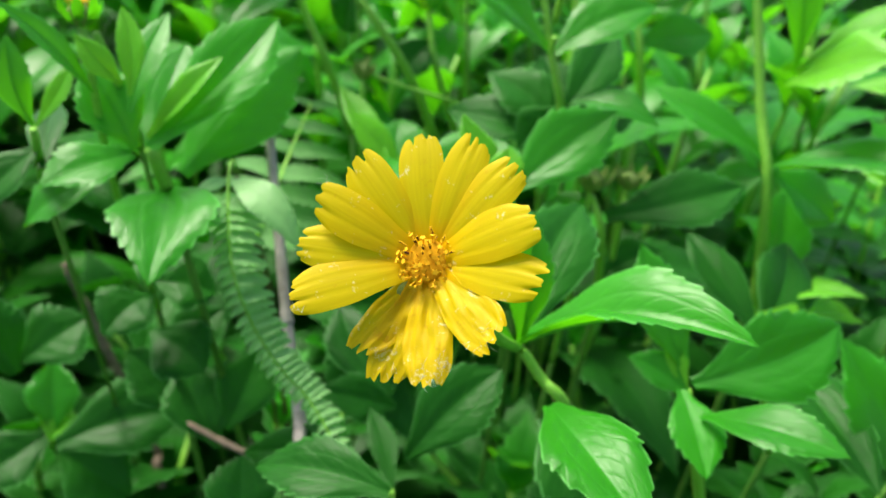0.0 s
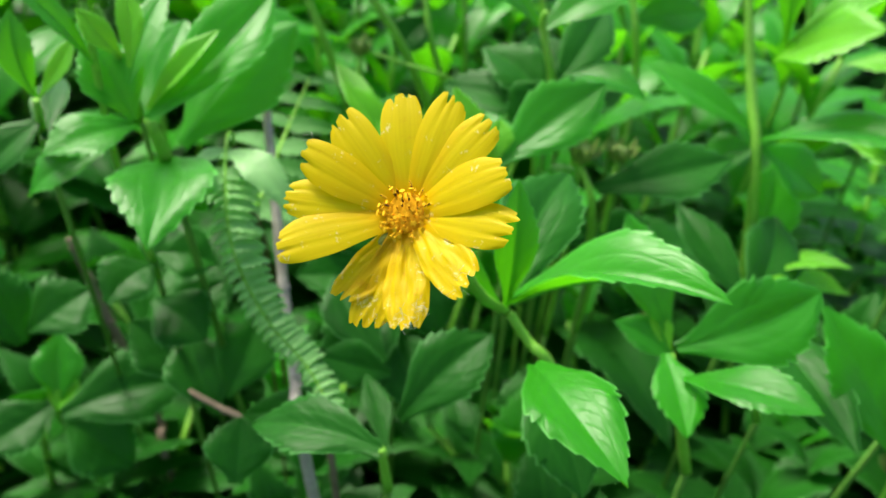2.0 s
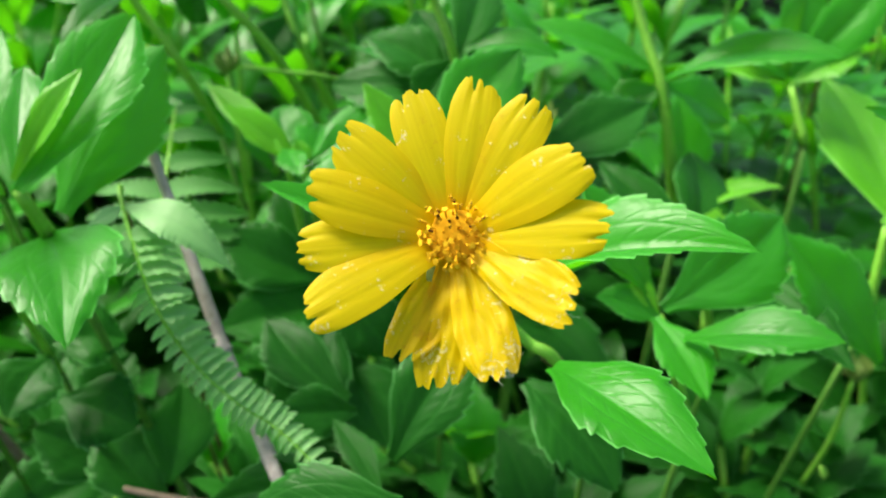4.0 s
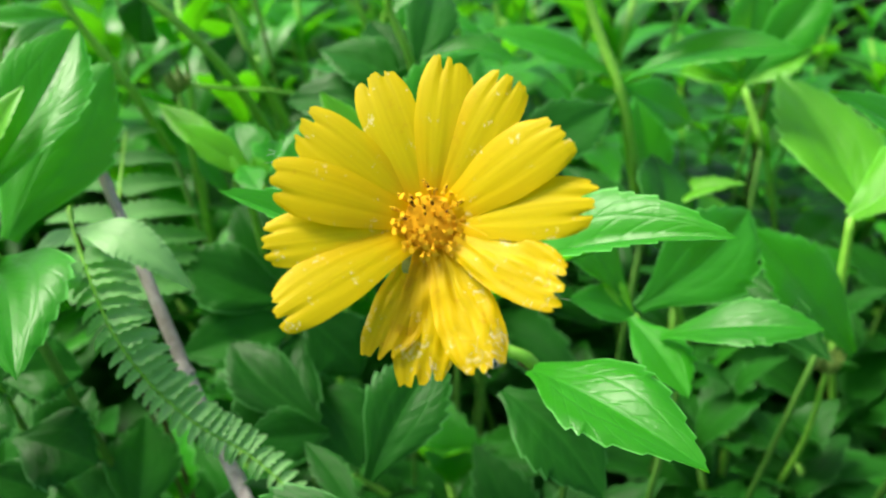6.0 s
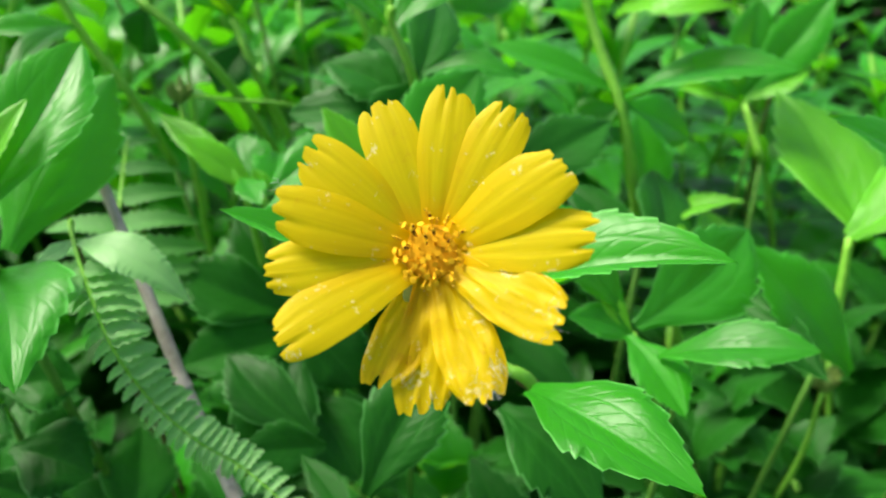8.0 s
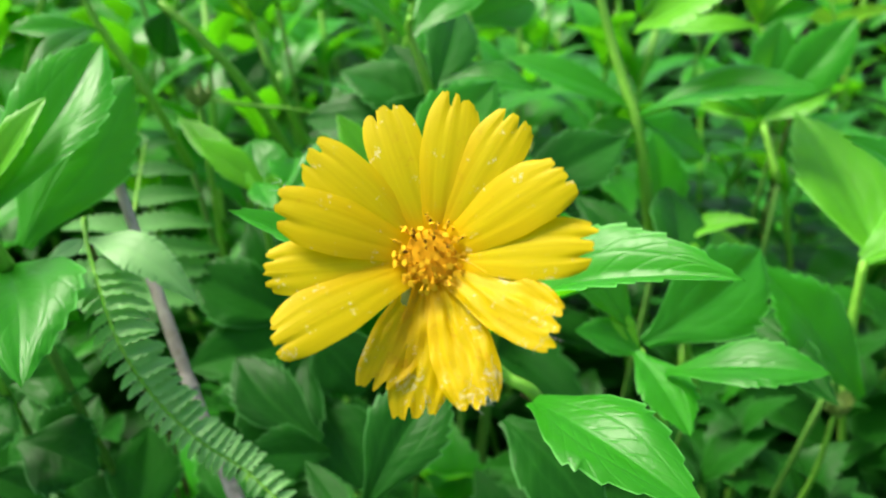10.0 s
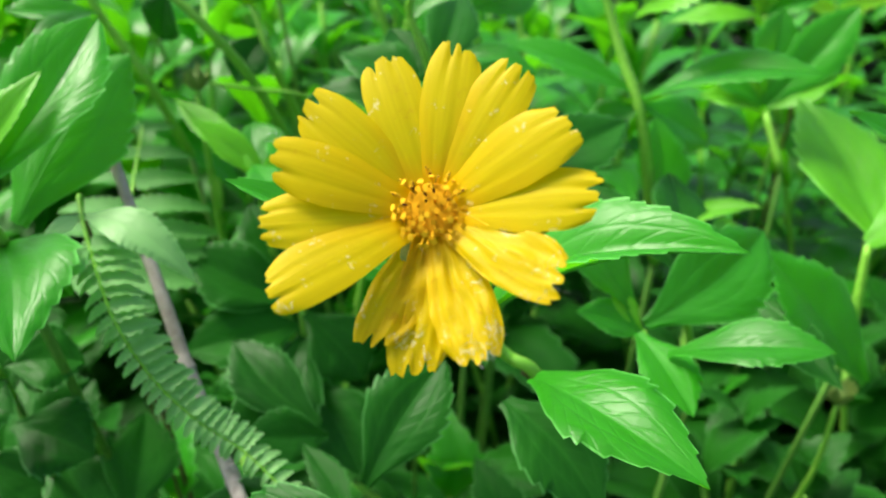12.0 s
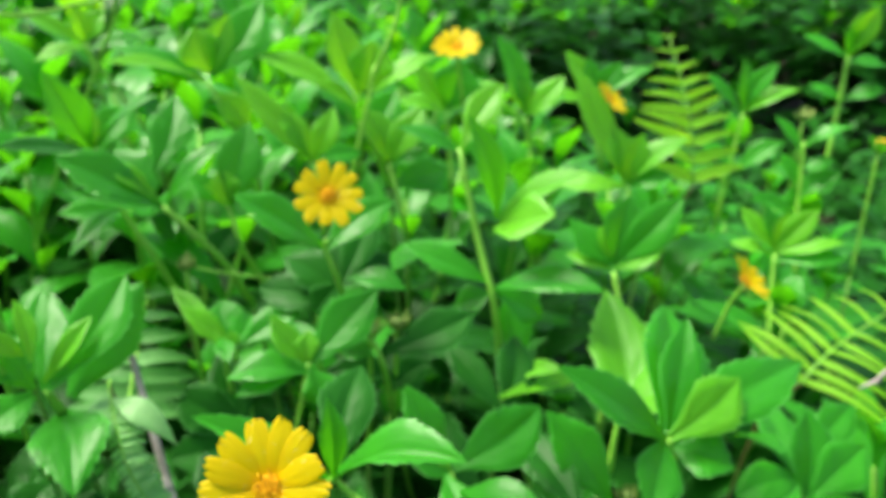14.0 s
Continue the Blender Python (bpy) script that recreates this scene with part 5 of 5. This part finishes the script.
def shoot(seed, height, nodes, shade=False):
    """A whole upright shoot with crossed pairs of leaves, standing at the origin; shade: paints shade in with dark leaf
    colour.
    """
    rnd = random.Random(seed)
    thing = tagged(new("plant_shoot"), "leafy green creeping-daisy shoot in the dense bed", "plant", "leafy shoots of the bed")
    bend = Vector((rnd.uniform(-0.3, 0.3), rnd.uniform(-0.3, 0.3), 0)) * height * 0.4
    line = [Vector((bend.x * v * v, bend.y * v * v, height * v - 0.01 * (v == 0))) for v in (1, 0.75, 0.5, 0.25, 0)]
    part("stem", tube(line[:3], 0.0011, 6, 0.8, 0, 3), STEM, thing)
    # lower half coloured darker to stand for shade inside the bed
    part("stem_base", tube(line[2:], 0.0010, 6, 0.85, 0, 3), STEM_SHADE, thing, "stem base in darker green for shade")
    turn, pale = rnd.uniform(0, 3), seed % 10 == 3
    for k in range(nodes):
        v = 1 - 0.085 * k * (1 + 0.03 * k) * 0.3 / height
        if v < 0.25:
            break
        spot = Vector((bend.x * v * v, bend.y * v * v, height * v))
        size = (0.030 + 0.007 * min(k, 3)) * rnd.uniform(0.85, 1.25)
        rise = 1.25 - 0.33 * min(k, 3) + rnd.uniform(-0.15, 0.15)
        for side in (0, math.pi):
            t = turn + side + rnd.uniform(-0.25, 0.25)
            out = Vector((math.cos(t), math.sin(t), 0))
            tip = spot + (out * math.cos(rise) + Vector((0, 0, math.sin(rise)))) * size
            normal = (Vector((0, 0, 1)) * math.cos(rise) - out * math.sin(rise))
            bm = blade(spot, tip, size * rnd.uniform(0.30, 0.40), normal, 0.08 + 0.03 * k, 0.28, 5, 3, seed * 40 + 2 * k + (side > 0), 0.12)
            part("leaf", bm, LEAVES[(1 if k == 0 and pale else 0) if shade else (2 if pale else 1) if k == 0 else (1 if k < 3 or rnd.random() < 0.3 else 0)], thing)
        turn += math.pi / 2 + rnd.uniform(-0.2, 0.2)
    return thing


rnd = random.Random(11)
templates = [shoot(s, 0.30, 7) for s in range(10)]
# low shoots whose shade is put into dark leaf colours
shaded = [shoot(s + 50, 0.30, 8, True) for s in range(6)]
bed = {"verts": [], "faces": [], "uvs": [], "tones": []}


def canopy(x, y):
    top = 0.315 + 0.025 * min(1, max(0, y - 0.2) / 0.3) - 0.26 * max(0, x - 0.03) + 0.03 * noise.noise(Vector((x * 6, y * 6, 4)))
    return max(0.20, top)


def stance(x, y, top, wide=1.25):
    s = top / 0.32
    return Matrix.Translation((x, y, 0)) @ Matrix.Rotation(rnd.uniform(0, 6.28), 4, "Z") @ Matrix.Rotation(rnd.uniform(-0.12, 0.12), 4, "X") @ Matrix.Diagonal((wide * s ** 0.4, wide * s ** 0.4, s, 1))


def mass_shoot(m, leaves, size, old=False):
    """Adds one plain shoot of the far bed to the joined mass, as crossed pairs of folded, pointed leaves; old: all in
    the dark leaf tone, which also paints shade.
    """
    turn, pale = rnd.uniform(0, 3), rnd.random() < 0.13
    for k in range(leaves):
        v = 1 - 0.78 * (k // 2) / (leaves // 2)
        rise = 1.2 - 0.36 * min(k // 2, 3) + rnd.uniform(-0.25, 0.25)
        length = (size + 0.008 * min(k // 2, 3)) * rnd.uniform(0.8, 1.25)
        t = turn + k * math.pi + (k // 2) * 1.57 + rnd.uniform(-0.35, 0.35)
        out, up = Vector((math.cos(t), math.sin(t), 0)), Vector((0, 0, 1))
        along = out * math.cos(rise) + up * math.sin(rise)
        n = up * math.cos(rise) - out * math.sin(rise)
        s = along.cross(n)
        root = Vector((0, 0, 0.30 * v))
        first = len(bed["verts"])
        wide = length * rnd.uniform(0.14, 0.19)
        rows = ((0, 0.14), (0.22, 0.42), (0.47, 0.96), (0.52, 0.86), (0.65, 0.97), (0.70, 0.80), (0.82, 0.66), (0.86, 0.48), (1, 0.0))
        for a, w in rows:
            mid = root + along * (length * a) + n * (length * (0.36 * a * (1 - a) - 0.10 * a ** 3))
            for u in (-1, 0, 1):
                bed["verts"].append(m @ (mid + s * (u * w * wide * 0.95) + n * (abs(u) * w * wide * 0.28)))
                bed["uvs"].append((0.5 + 0.5 * u, a))
        for r in range(len(rows) - 1):
            for c in range(2):
                q = first + 3 * r + c
                bed["faces"].append((q, q + 1, q + 4, q + 3))
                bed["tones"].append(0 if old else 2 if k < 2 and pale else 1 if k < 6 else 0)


# shoots near the path stand singly; those beyond are one mass
places = []
y = -0.70
while y < 2.5:
    step = 0.040 if -0.15 < y < 0.7 else 0.052
    x = -1.75
    while x < 1.75:
        places.append((x + rnd.uniform(-0.42, 0.42) * step, y + rnd.uniform(-0.42, 0.42) * step))
        x += step * 1.15
    y += step * 1.1
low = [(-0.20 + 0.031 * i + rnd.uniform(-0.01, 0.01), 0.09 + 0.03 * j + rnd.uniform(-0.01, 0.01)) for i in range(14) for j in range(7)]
# unseen shoots in front, added to keep light off the leaves behind
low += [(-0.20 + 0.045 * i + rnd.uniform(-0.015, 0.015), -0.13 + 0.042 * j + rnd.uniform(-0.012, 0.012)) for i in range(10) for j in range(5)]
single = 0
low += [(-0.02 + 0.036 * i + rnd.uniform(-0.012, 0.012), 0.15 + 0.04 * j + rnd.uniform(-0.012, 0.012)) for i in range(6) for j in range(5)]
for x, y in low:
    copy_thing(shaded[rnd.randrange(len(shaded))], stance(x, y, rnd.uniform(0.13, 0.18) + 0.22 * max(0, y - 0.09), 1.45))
for x, y in places:
    hero = -0.03 - 0.55 * max(0, y) < x < 0.21 and y < 0.29
    if hero and y > -0.14 or math.hypot(x / 0.12, (y - 0.02) / 0.10) < 1:
        continue
    ragged = 0.30 * noise.noise(Vector((x * 2.1, y * 2.1, 7))) + 0.10 * noise.noise(Vector((x * 9, y * 9, 3)))
    outside = math.hypot(x / 1.55, (y - 0.85) / 1.40) > 0.97 + 0.5 * ragged
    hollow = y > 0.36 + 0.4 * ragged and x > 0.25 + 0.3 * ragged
    hedge = y > 1.0 + 0.7 * ragged - 0.25 * max(0.0, x - 0.3)
    top = rnd.uniform(0.12, 0.16) if y < 0.25 and -0.06 - 0.8 * y < x < 0.2 else rnd.uniform(0.17, 0.23) if y < 0.04 else canopy(x, y) * rnd.uniform(0.88, 1.04)
    if hollow and not hedge:
        top *= rnd.uniform(0.40, 0.65) if rnd.random() < 0.75 else 0.95
    if hedge:
        top = rnd.uniform(0.25, 0.38)
    m = stance(x, y, top)
    if 0.05 < y < 0.62 and -0.16 - 0.45 * y < x < 0.22 + 0.55 * y and single < 175:
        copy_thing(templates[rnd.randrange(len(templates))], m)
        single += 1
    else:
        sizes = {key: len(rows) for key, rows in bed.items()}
        # hollow shoots take dark leaves throughout, painting in the shade there
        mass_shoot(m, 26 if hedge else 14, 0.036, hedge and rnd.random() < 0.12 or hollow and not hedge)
        if outside:
            for key, rows in bed.items():
                del rows[sizes[key]:]
for k, thing in enumerate(templates + shaded):
    x, y = -0.36 + 0.02 * k, 0.25 + 0.02 * k
    thing.matrix_basis = stance(x, y, canopy(x, y))
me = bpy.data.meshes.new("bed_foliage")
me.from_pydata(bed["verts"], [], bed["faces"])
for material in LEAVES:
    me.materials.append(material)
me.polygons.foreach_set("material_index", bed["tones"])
me.polygons.foreach_set("use_smooth", [True] * len(bed["faces"]))
layer = me.uv_layers.new(name="blade")
corner = np.zeros(len(me.loops), dtype=np.int32)
me.loops.foreach_get("vertex_index", corner)
layer.data.foreach_set("uv", np.array(bed["uvs"], dtype=np.float32)[corner].ravel())
tagged(new("bed_foliage", me), "dense green leaves of the flower bed beyond", "foliage", kind="stuff")
